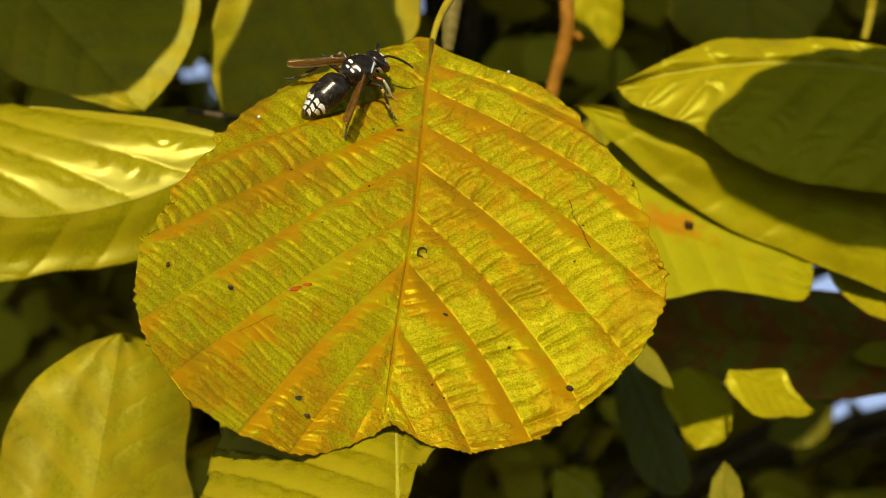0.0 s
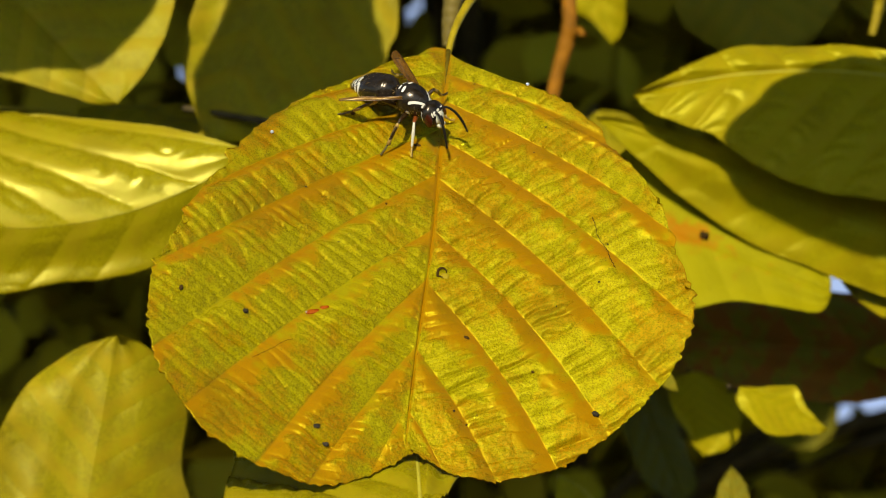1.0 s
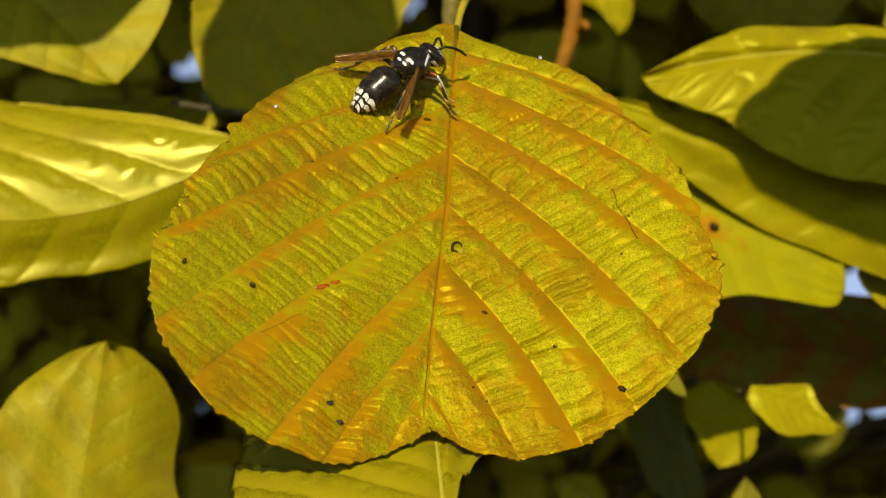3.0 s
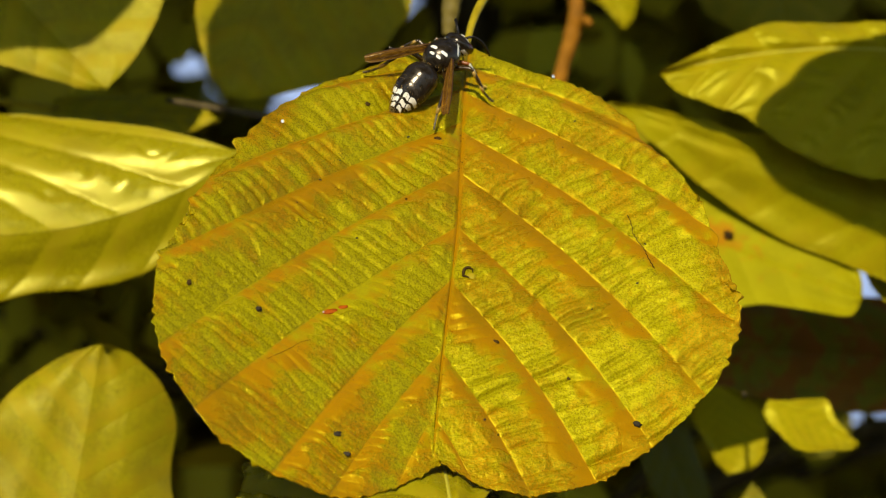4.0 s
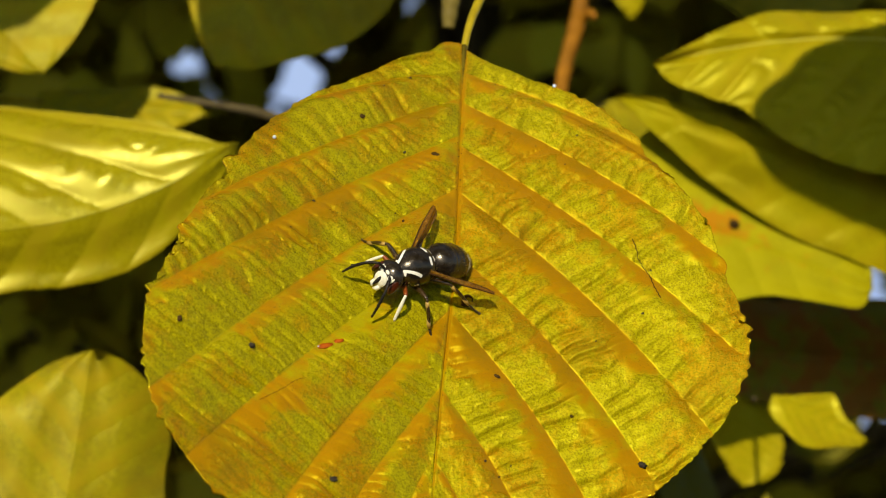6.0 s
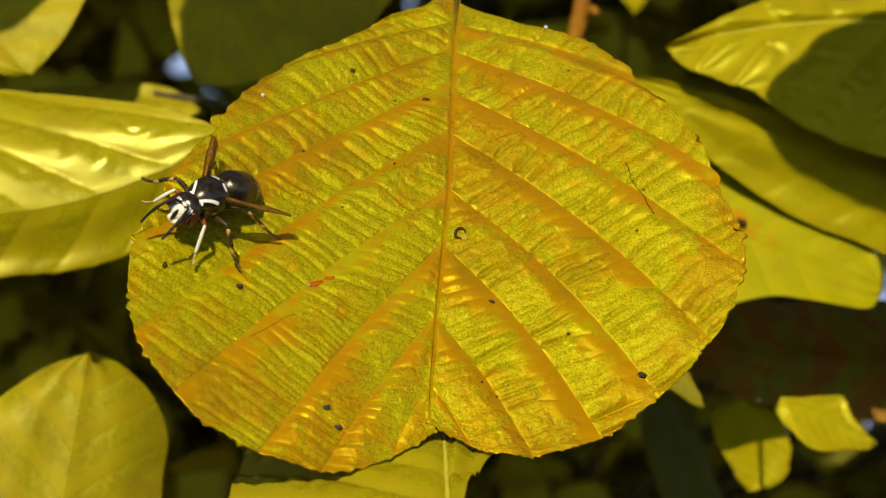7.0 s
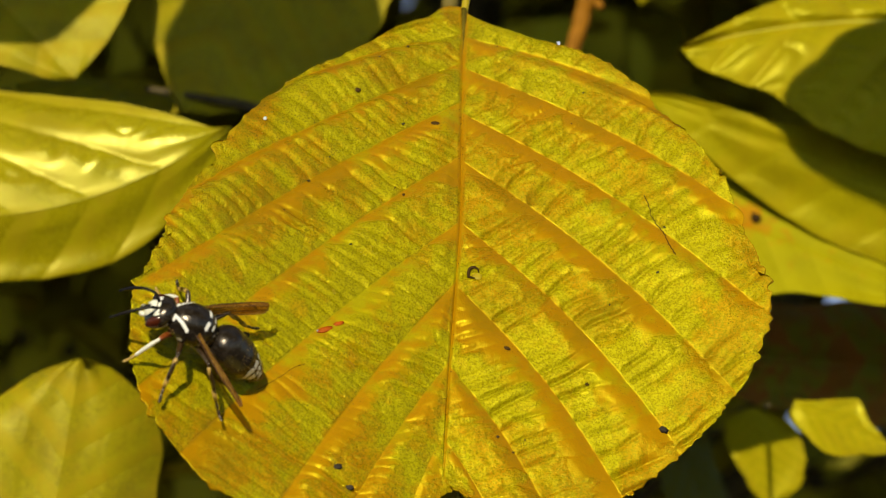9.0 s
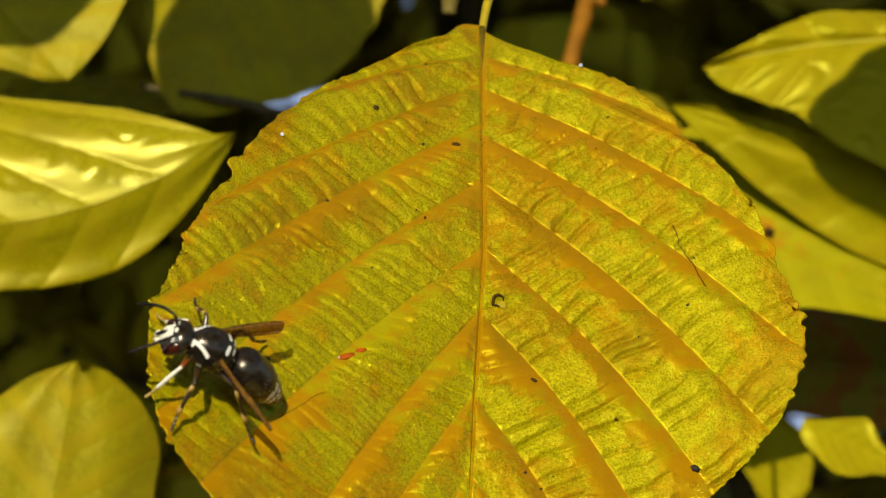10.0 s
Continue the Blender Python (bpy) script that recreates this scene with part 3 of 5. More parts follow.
    # legs: hip, knee, ankle, toe
    for kind, hip, knee, ankle, toe, shin in (
        ("front_leg", (0.17, 0.10, 0.32), (0.27, 0.33, 0.42), (0.42, 0.46, 0.09), (0.52, 0.58, 0.02), IVORY),
        ("middle_leg", (0.03, 0.13, 0.30), (0.09, 0.47, 0.45), (0.12, 0.72, 0.11), (0.13, 0.90, 0.02), LEG),
        ("hind_leg", (-0.12, 0.12, 0.32), (-0.36, 0.40, 0.48), (-0.66, 0.58, 0.14), (-0.84, 0.72, 0.02), LEG),
    ):
        for q in (1, -1):
            mirror = np.array([1, q, 1])
            h = np.array(hip) * mirror
            k, a, t = (np.array(p) * mirror - h for p in (knee, ankle, toe))
            v, f = tube(spline([(0, 0, 0), k * 0.5 + np.array([0, 0, 0.02]), k], 14) * BODY, np.interp(np.linspace(0, 1, 14), [0, 0.3, 0.85, 1], [0.048, 0.043, 0.029, 0.022]) * BODY, 10)
            leg = mesh_object(kind, v, f, RUSSET if kind == "front_leg" else LEG, root, "russet leg with an ivory shin" if kind == "front_leg" else "brown jointed leg")
            leg.location = h * BODY
            v, f = tube(spline([k, (k + a) / 2 + np.array([0, 0, 0.015]), a], 14) * BODY, np.interp(np.linspace(0, 1, 14), [0, 0.5, 1], [0.018, 0.027, 0.020]) * BODY, 10)
            mesh_object("shin", v, f, shin, leg, "ivory shin" if shin is IVORY else "")
            if shin is LEG:
                c = a + (k - a) * 0.12
                v, f = tube(np.array([c + (k - a) * 0.16, c, a]) * BODY, np.array([0.027, 0.028, 0.022]) * BODY, 10)
                mesh_object("ankle_band", v, f, TAN, leg, "tan ankle band")
                v, f = tube(np.array([k + (a - k) * 0.10, k + (a - k) * 0.22, k + (a - k) * 0.40]) * BODY, np.array([0.024, 0.029, 0.027]) * BODY, 10)
                mesh_object("knee_band", v, f, TAN, leg, "tan knee band")
            n = 22
            line = spline([a, a * 0.4 + t * 0.6 - np.array([0, 0, 0.02]), t], n)
            r = np.interp(np.linspace(0, 1, n), [0, 0.8, 1], [0.015, 0.018, 0.011]) * (1 + 0.22 * np.cos(np.arange(n) * 2 * math.pi / 5))
            v, f = tube(line * BODY, r * BODY, 8)
            foot = mesh_object("foot", v, f, TAN if kind == "front_leg" else LEG, leg)
            LEGS.append((leg, kind, q))
    # wings: each folded along its length into a narrow amber strip
    for q in (1, -1):
        n, m = 46, 12
        verts, top = [], []
        for i in range(n):
            u = i / (n - 1)
            chord = 0.045 + 0.095 * math.sin(math.pi * min(u * 0.62 + 0.06, 1)) * (1 - smooth_step(np.array(u), 0.90, 1.05) * 0.75)
            for j in range(m):
                c = j / (m - 1)
                fold = 0.05 * math.sin(c * math.pi * 1.5) * (1 - 0.5 * u) + 0.008 * math.sin(9 * u + 5 * c)
                verts.append((-1.06 * u, -q * chord * (c - 0.15) + q * 0.06 * u * (1 - u), fold - 0.05 * u * u))
        verts = np.array(verts)
        low = verts + np.array([0, 0, -0.004])
        faces = grid_faces(n, m) + grid_faces(n, m, n * m, True)
        wing = mesh_object("wing", np.concatenate([verts, low]) * BODY, faces, WING, root, "folded amber wing")
        grid = verts.reshape(n, m, 3)
        for row, r0, r1 in ((0, 0.013, 0.006), (4, 0.005, 0.003), (8, 0.005, 0.003), (m - 1, 0.006, 0.003)):
            v, f = tube(grid[:, row] * BODY, np.linspace(r0, r1, n) * BODY, 7)
            mesh_object("wing_vein", v, f, WING_VEIN, wing)
        v, f = tube(np.array([grid[30, 0], grid[34, 4], grid[38, 8]]) * BODY, np.array([0.006, 0.006, 0.004]) * BODY, 6)
        mesh_object("wing_vein", v, f, WING_VEIN, wing)
        wing.location = Vector((-0.02, 0.165 * q, 0.50)) * BODY
        WINGS.append((wing, q))
    # the body stands high on its legs, and the face is lifted
    rise = Matrix.Translation((0, 0, 0.12 * BODY))
    neck = Vector((0.36, 0, 0.35)) * BODY
    nod = rise @ Matrix.Translation(neck) @ Matrix.Rotation(radians(-36), 4, "Y") @ Matrix.Translation(-neck)
    for ob in root.children:
        kind = ob.name.split(".")[0]
        move = nod if kind in ("head", "eye", "face_shield", "face_spot", "brow", "jaw", "antenna") else rise
        if kind in ("antenna", "wing"):
            ob.location = move @ ob.location
        elif not kind.endswith("leg"):
            ob.data.transform(move)
    return root


LEGS, ANTENNAE, WINGS = [], [], []


# ---- the leaves round it ----
def along(base, tip, facing):
    """The pose of a leaf that grows from base to tip with its upper side towards facing, and its length in metres."""
    b, t = Vector(base), Vector(tip)
    y = (t - b).normalized()
    z = Vector(facing)
    z = (z - y * z.dot(y)).normalized()
    x = y.cross(z)
    return Matrix.Translation(b) @ Matrix((x, y, z)).transposed().to_4x4(), (t - b).length


def margin_curve(points, t):
    """Half width of a leaf (m) at t along it, from a few (t, centimetres)."""
    line = spline([(0.0, 0.12)] * (points[0][0] > 0) + list(points) + [(1.0, 0.0)], 240)
    return np.maximum(np.interp(t, np.maximum.accumulate(line[:, 0]), line[:, 1]), 0.0) * CM


def leaf_blade(length, left, right, fold=(0.0, 0.0), droop=0.0, curl=(0.0, 0.0), wave=0.0, veins=7, seed=1, relief=1.0, groove=0.8, ragged=0.04, bow=0.0, lean=0.85, puff=0.42, calm=1.0, stain=None):
    """Verts (m), faces and attributes of a leaf: margins and folds for its two sides; bow moves the midrib sideways, puff swells the skin between cross veins, calm flattens the right side, stain is a discoloured spot (x, y and two sizes)."""
    rows, cols = 150, 46
    verts, faces, warm, quilt = [], [], [], []
    t, w = np.meshgrid(1 - np.linspace(1, 0, rows) ** 1.25, np.linspace(0, 1, cols), indexing="ij")
    for q, points, bend, roll in ((1, right, fold[1], curl[1]), (-1, left, fold[0], curl[0])):
        half = max(p[1] for p in points) * CM
        edge = margin_curve(points, t)
        teeth = 0.018 * np.abs(((t * 60) % 1) - 0.5) * half + ragged * half * (value_noise(t * 7, 0 * t + seed + q * 0.37, seed) + 0.5 * value_noise(t * 19, 0 * t + seed - q * 0.21, seed + 2))
        middle = q * bow * 4 * t * (1 - t)
        span = np.maximum(edge + teeth * np.clip(edge / (0.25 * half), 0, 1) - middle, 0.00005)
        x = w * span
        y = t * length
        k = t * veins - x / length * veins * lean + 20
        p = k % 1.0
        amp = relief * length / veins * 0.075 * (calm if q > 0 else 1.0)
        z = amp * np.sin(np.pi * p**0.75) * np.minimum(w * 4, 1) * (1 - 0.4 * w)
        ripple = (x / (length / veins * 0.42) + 0.8 * value_noise(x * 220, y * 220, seed) + 0.37 * np.floor(k)) % 1.0
        z = z + amp * puff * np.abs(np.sin(np.pi * ripple)) ** 0.8 * smooth_step(p, 0.2, 0.8) * (1 - smooth_step(p, 0.92, 1.0)) * np.minimum(w * 4, 1)
        z = z + bend * x - droop * length * (t * t - t) + roll * x * x / half
        z = z + wave * length * value_noise(t * 3 + seed, w * 2 * q, seed + 1) * w
        z = z - amp * groove * np.exp(-((x / (0.012 * length)) ** 2))
        start = len(verts)
        top = np.stack([q * (middle + x), y, z], -1).reshape(-1, 3)
        n = len(top)
        verts += top.tolist() + (top - np.array([0, 0, 0.00022])).tolist()
        faces += grid_faces(rows, cols, start, q < 0) + grid_faces(rows, cols, start + n, q > 0)
        rim = start + np.arange(rows) * cols + cols - 1
        faces += [[int(a), int(b), int(b) + n, int(a) + n] for a, b in zip(rim[:-1], rim[1:])]
        g = 0.4 + 0.25 * (p < 0.4) + 0.2 * smooth_step(w, 0.8, 1.0)
        if stain:
            far = np.hypot((q * (middle + x) - stain[0]) / stain[2], (y - stain[1]) / stain[3])
            g = 0.12 * g + 1.1 * np.exp(-(far * (1 + 0.5 * value_noise(x * 900, y * 900, seed + 4))) ** 2)
        warm += np.tile(g.ravel(), 2).tolist()
        quilt += np.tile(smooth_step(p, 0.3, 0.6).ravel(), 2).tolist()
    return verts, faces, {"warm": warm, "quilt": quilt}


STALKS = {}


def bush_leaf(label, base, tip, facing, left, right, mat, stalk=0.03, group="", **shape):
    m, length = along(base, tip, facing)
    root = thing("bush_leaf", label, "leaf", group, m)
    STALKS[root.name] = stalk
    verts, faces, attributes = leaf_blade(length, left, right, **shape)
    mesh_object("blade", verts, faces, mat, root, attributes=attributes)
    droop = shape.get("droop", 0.0)
    ys = np.linspace(0, 0.97, 30)
    line = np.stack([shape.get("bow", 0.0) * 4 * ys * (1 - ys), ys * length, -droop * length * (ys * ys - ys) - 0.0001], -1)
    v, f = tube(line - np.array([0, 0, 0.0006]), np.linspace(0.0005, 0.00012, 30), 8)
    mesh_object("midrib", v, f, PALE_VEIN if mat in (LIME, SATIN) else VEIN, root)
    if stalk:
        v, f = tube(spline([(0, 0.001, 0), (0, -stalk * 0.5, 0.001), (0, -stalk, -0.004)], 14), np.linspace(0.0006, 0.0009, 14), 8)
        mesh_object("petiole", v, f, STALK, root)
    return root


def stem(name, label, points, radii, mat, count=40, forks=()):
    root = thing(name, label, "twig")
    v, f = tube(spline(points, count), np.interp(np.linspace(0, 1, count), np.linspace(0, 1, len(radii)), radii) * (1 + 0.05 * np.sin(np.arange(count) * 1.7)), 12)
    mesh_object("bark", v, f, mat, root)
    for pts, r in forks:
        v, f = tube(spline(pts, 16), np.linspace(r, r * 0.7, 16), 10)
        mesh_object("side_shoot", v, f, mat, root)
    return root


LEAVES = {}
# margins: (share of the length from the base, half width in centimetres)
LEAVES["left"] = bush_leaf("glossy yellow-green leaf folded along its midrib", (-0.1003, 0.0646, 1.2095), (-0.0346, 0.0856, 1.2202), (-0.33, -0.90, 0.40),
    [(0.14, 1.81), (0.37, 2.36), (0.49, 2.26), (0.65, 1.54), (0.74, 1.16), (0.85, 0.64), (0.93, 0.28), (0.97, 0.09)], [(0.14, 1.23), (0.28, 1.43), (0.45, 1.48), (0.60, 1.45), (0.73, 1.32), (0.83, 1.00), (0.925, 0.55), (0.98, 0.17)],
    LIME, fold=(0.24, -0.95), curl=(-0.40, 0.0), droop=-0.30, wave=0.03, veins=6, seed=3, relief=1.15, calm=0.4, lean=-1.25, groove=-0.3, ragged=0.03, bow=0.0070, puff=0.65)
LEAVES["top_left"] = bush_leaf("yellow-green leaf with a sunlit lower edge, mostly shaded", (-0.0992, 0.1126, 1.2693), (-0.0573, 0.1066, 1.2265), (0.0, -0.88, 0.47),
    [(0.08, 1.3), (0.40, 2.51), (0.72, 2.70), (0.845, 2.29), (0.913, 1.76), (0.97, 0.98), (0.995, 0.38)], [(0.16, 1.27), (0.44, 1.48), (0.63, 1.38), (0.77, 0.97), (0.86, 0.64), (0.955, 0.27)],
    OCHRE, fold=(0.05, 0.05), wave=0.03, seed=5, relief=0.35, ragged=0.03)
LEAVES["dark"] = bush_leaf("dark olive leaf in shade with a bright rim", (-0.0211, 0.1336, 1.2768), (-0.0408, 0.1226, 1.2231), (0.15, -0.93, 0.25),
    [(0.11, 1.48), (0.29, 2.36), (0.51, 2.59), (0.73, 2.20), (0.89, 1.22), (0.98, 0.44)], [(0.17, 0.85), (0.42, 1.28), (0.59, 1.27), (0.75, 1.13), (0.86, 0.80), (0.95, 0.38)],
    OCHRE, fold=(-0.05, -0.10), wave=0.03, seed=7, relief=0.4, ragged=0.03)
LEAVES["low_left"] = bush_leaf("dull ochre leaf below the golden leaf", (-0.0665, 0.0696, 1.1310), (-0.0577, 0.0756, 1.1851), (0.05, -0.88, 0.47),
    [(0.18, 2.0), (0.37, 1.85), (0.50, 1.74), (0.63, 1.72), (0.79, 1.39), (0.92, 0.80), (0.977, 0.34)], [(0.28, 1.66), (0.47, 1.75), (0.59, 1.50), (0.66, 1.42), (0.79, 1.36), (0.91, 1.02), (0.98, 0.47)],
    OCHRE, fold=(0.05, -0.25), curl=(0.0, -0.3), wave=0.10, seed=9, relief=0.4, groove=0.3, ragged=0.03)
LEAVES["low_mid"] = bush_leaf("yellow-green leaf half hidden under the golden leaf", (-0.0056, -0.0490, 1.1600), (-0.0075, 0.0120, 1.1835), (0.02, -0.75, 0.66),
    [(0.06, 2.5), (0.44, 2.62), (0.60, 2.60), (0.77, 2.4), (0.89, 1.8), (0.95, 1.1)], [(0.2, 0.10), (0.38, 0.22), (0.52, 0.45), (0.66, 0.72), (0.80, 0.55), (0.92, 0.25)],
    LIME, fold=(-0.12, -0.5), wave=0.02, seed=11, relief=1.1, puff=0.8)
LEAVES["right_a"] = bush_leaf("bright green-yellow leaf with curled edge, half in shade", (0.1210, 0.1066, 1.2229), (0.0328, 0.1016, 1.2310), (-0.05, -0.97, 0.2),
    [(0.18, 1.71), (0.40, 1.70), (0.61, 1.58), (0.735, 1.24), (0.824, 0.70), (0.90, 0.52), (0.97, 0.31)], [(0.19, 1.18), (0.42, 1.32), (0.53, 1.43), (0.64, 1.32), (0.75, 1.27), (0.82, 1.02), (0.906, 0.55), (0.965, 0.19)],
    SATIN, fold=(0.10, -0.30), curl=(0.0, -0.4), wave=0.02, veins=9, seed=13, relief=1.1, ragged=0.02, bow=0.0085, puff=0.7)
LEAVES["right_b"] = bush_leaf("long yellow-green leaf with a shadow across it", (0.1196, 0.1096, 1.1914), (0.0255, 0.1056, 1.2276), (0.0, -0.96, 0.27),
    [(0.11, 1.25), (0.33, 1.10), (0.525, 1.08), (0.665, 1.04), (0.79, 0.76), (0.88, 0.47), (0.96, 0.18)], [(0.26, 1.62), (0.415, 1.60), (0.596, 1.11), (0.747, 0.40), (0.826, 0.32), (0.914, 0.20), (0.969, 0.10)],
    SATIN, fold=(-0.45, 0.02), wave=0.02, veins=8, seed=15, relief=0.45, ragged=0.02)
SPOT = (-0.0004, 0.0195, 0.0018, 0.0080)
LEAVES["orange"] = bush_leaf("yellow leaf with an orange streak and a dark hole", (0.0255, 0.1091, 1.2120), (0.0714, 0.1091, 1.1936), (0.55, -0.83, 0.1),
    [(0.09, 1.33), (0.31, 1.66), (0.55, 1.55), (0.83, 1.00), (0.96, 0.41)], [(0.16, 0.90), (0.35, 1.55), (0.46, 1.50), (0.61, 1.02), (0.71, 0.78), (0.89, 0.60), (0.985, 0.44)],
    SPOTTED, wave=0.02, veins=6, seed=17, relief=0.3, ragged=0.02, stain=SPOT)
LEAVES["rusty"] = bush_leaf("dark shaded leaf with rusty brown blotches", (0.1211, 0.1546, 1.1763), (0.0389, 0.1546, 1.1828), (0.0, -0.95, 0.30),
    [(0.15, 0.55), (0.3, 0.85), (0.5, 1.2), (0.8, 1.0), (0.94, 0.5)], [(0.2, 0.9), (0.5, 1.27), (0.8, 1.0), (0.94, 0.5)], RUST, wave=0.04, seed=19, relief=0.6, ragged=0.05)
LEAVES["small"] = bush_leaf("small sunlit yellow-green leaf", (0.0550, 0.1096, 1.1761), (0.0718, 0.1096, 1.1687), (0.0, -0.8, 0.6),
    [(0.17, 0.24), (0.51, 0.60), (0.69, 0.32), (0.90, 0.14)], [(0.10, 0.34), (0.38, 0.72), (0.65, 0.52), (0.89, 0.26)], SATIN, 0, wave=0.06, seed=21, relief=0.15, groove=0.2, ragged=0.08)
LEAVES["patch"] = bush_leaf("yellow-green leaf deep in the bush, its upper part in shade", (0.0505, 0.1450, 1.1755), (0.0522, 0.1450, 1.1585), (0.0, -0.85, 0.5),
    [(0.2, 0.66), (0.5, 0.85), (0.8, 0.77), (0.97, 0.45)], [(0.1, 0.50), (0.35, 0.52), (0.6, 0.38), (0.82, 0.20), (0.96, 0.05)], SATIN, 0, wave=0.04, seed=23, relief=0.12, groove=0.1, ragged=0.04)
LEAVES["wedge"] = bush_leaf("small pale olive leaf tip beside the golden leaf", (0.0330, 0.0900, 1.1850), (0.0428, 0.0900, 1.1740), (0.25, -0.85, 0.45),
    [(0.2, 0.18), (0.5, 0.22), (0.8, 0.13)], [(0.2, 0.2), (0.5, 0.26), (0.8, 0.16)], OLIVE, 0, wave=0.03, seed=41, relief=0.2, ragged=0.04)
# added to cover surplus sky; its shade is in the colour
LEAVES["bottom_right"] = bush_leaf("added leaf deep in the bush, its shade put into the colour", (0.0945, 0.3500, 1.1455), (0.1130, 0.3500, 1.1545), (0.1, -0.85, 0.4),
    [(0.2, 0.5), (0.5, 0.75), (0.8, 0.5)], [(0.2, 0.5), (0.5, 0.75), (0.8, 0.5)], SHADE_TONED, 0, wave=0.04, seed=43, relief=0.4)
# shade on this leaf comes largely from its dark colour
LEAVES["strip"] = bush_leaf("narrow leaf with its shade put into a dark colour", (0.0423, 0.2200, 1.1747), (0.0557, 0.2200, 1.1412), (0.6, -0.75, 0.2),
    [(0.27, 0.77), (0.60, 0.82), (0.88, 0.70), (0.98, 0.41)], [(0.15, 0.51), (0.43, 0.87), (0.75, 0.91), (0.93, 0.47)], SHADE_TONED, wave=0.03, seed=25, relief=0.6)
LEAVES["edge_a"] = bush_leaf("small yellow leaf deep in the bush", (0.0949, 0.1176, 1.1935), (0.0758, 0.1176, 1.1959), (0.0, -0.8, 0.6),
    [(0.24, 1.2), (0.42, 1.01), (0.64, 0.94), (0.81, 0.66), (0.94, 0.29)], [(0.23, 0.77), (0.42, 0.71), (0.64, 0.43), (0.87, 0.22)], SATIN, wave=0.05, seed=27, relief=0.3, ragged=0.04)
LEAVES["edge_b"] = bush_leaf("small yellow leaf deep in the bush", (0.1012, 0.1500, 1.1777), (0.0858, 0.1500, 1.1777), (0.0, -0.8, 0.6),
    [(0.34, 0.43), (0.63, 0.29), (0.86, 0.21)], [(0.28, 0.43), (0.59, 0.36), (0.83, 0.26)], SATIN, wave=0.05, seed=29, relief=0.3, ragged=0.08)
LEAVES["top_a"] = bush_leaf("olive leaf high in the bush", (0.0289, 0.2200, 1.2845), (0.0390, 0.2200, 1.2470), (0.0, -0.9, 0.4),
    [(0.2, 0.5), (0.43, 0.67), (0.73, 0.61), (0.93, 0.35)], [(0.2, 0.6), (0.35, 0.92), (0.56, 0.89), (0.73, 0.62), (0.84, 0.25)], SATIN, wave=0.05, seed=31, relief=0.3)
LEAVES["top_b"] = bush_leaf("olive leaf high in the bush, in shade", (0.0663, 0.2076, 1.2880), (0.0729, 0.2076, 1.2434), (0.0, -0.95, 0.2),
    [(0.15, 0.8), (0.37, 1.48), (0.71, 1.93), (0.87, 1.55), (0.98, 0.81)], [(0.15, 0.7), (0.29, 1.12), (0.62, 1.74), (0.77, 1.71), (0.92, 1.01)], OLIVE, wave=0.04, seed=33, relief=0.8)
LEAVES["behind"] = bush_leaf("small olive leaf behind the glossy one", (-0.0733, 0.1386, 1.2261), (-0.0415, 0.1386, 1.2238), (0.0, -0.7, 0.7),
    [(0.23, 0.51), (0.52, 0.61), (0.82, 0.46)], [(0.27, 0.34), (0.56, 0.49), (0.85, 0.31)], OCHRE, wave=0.04, seed=35, relief=0.6)
LEAVES["bottom"] = bush_leaf("small yellow-green leaf deep in the bush", (0.0561, 0.1176, 1.1380), (0.0553, 0.1176, 1.1585), (0.0, -0.8, 0.6),
    [(0.2, 0.2), (0.5, 0.35), (0.8, 0.27)], [(0.2, 0.2), (0.5, 0.35), (0.8, 0.27)], OLIVE, wave=0.04, seed=37, relief=0.6)
LEAVES["bottom_b"] = bush_leaf("small yellow-green leaf deep in the bush", (0.0310, 0.0906, 1.1404), (0.0211, 0.0906, 1.1592), (0.0, -0.8, 0.6),
    [(0.2, 0.3), (0.5, 0.47), (0.8, 0.3)], [(0.2, 0.3), (0.5, 0.47), (0.8, 0.3)], SATIN, wave=0.04, seed=39, relief=0.3)

# the orange streak and the hole of the spotted leaf
spotted = LEAVES["orange"]
inverse = spotted.matrix_basis.inverted()


def leaf_stain(root, centre, rx, rz, mat, seed, thick=0.0003):
    o = inverse @ Vector(centre)
    rng = np.random.RandomState(seed)
    ring = [(math.cos(a) * rx * (1 + 0.6 * (rng.rand() - 0.5)), math.sin(a) * rz * (1 + 0.6 * (rng.rand() - 0.5))) for a in np.linspace(0, 2 * math.pi, 26)[:-1]]
    verts = [(o.x, o.y, 0.0006 + thick)] + [(o.x + a, o.y + b, 0.0006) for b, a in ring] + [(o.x + a * 1.02, o.y + b * 1.02, 0.0) for b, a in ring]
    n = len(ring)
    faces = [[0, 1 + i, 1 + (i + 1) % n] for i in range(n)] + [[1 + i, 1 + n + i, 1 + n + (i + 1) % n, 1 + (i + 1) % n] for i in range(n)]
    return mesh_object("stain", verts, faces, mat, root, "dark hole", smooth=True)


leaf_stain(spotted, (0.0474, 0.1091, 1.2046), 0.0009, 0.0008, BROWN_SPOT, 3, 0.0004)

# stems
stem("orange_twig", "orange-brown woody twig with side shoots", [(0.0200, 0.1446, 1.2130), (0.0227, 0.1446, 1.2329), (0.0250, 0.1446, 1.2416), (0.0257, 0.1446, 1.2492), (0.0237, 0.1496, 1.2710), (0.0174, 0.1556, 1.3124)], [0.0013, 0.0014, 0.0017, 0.0015, 0.0018, 0.002], TWIG, forks=[([(0.0253, 0.1446, 1.2420), (0.0273, 0.1426, 1.2442), (0.0283, 0.1406, 1.2431)], 0.0010)])
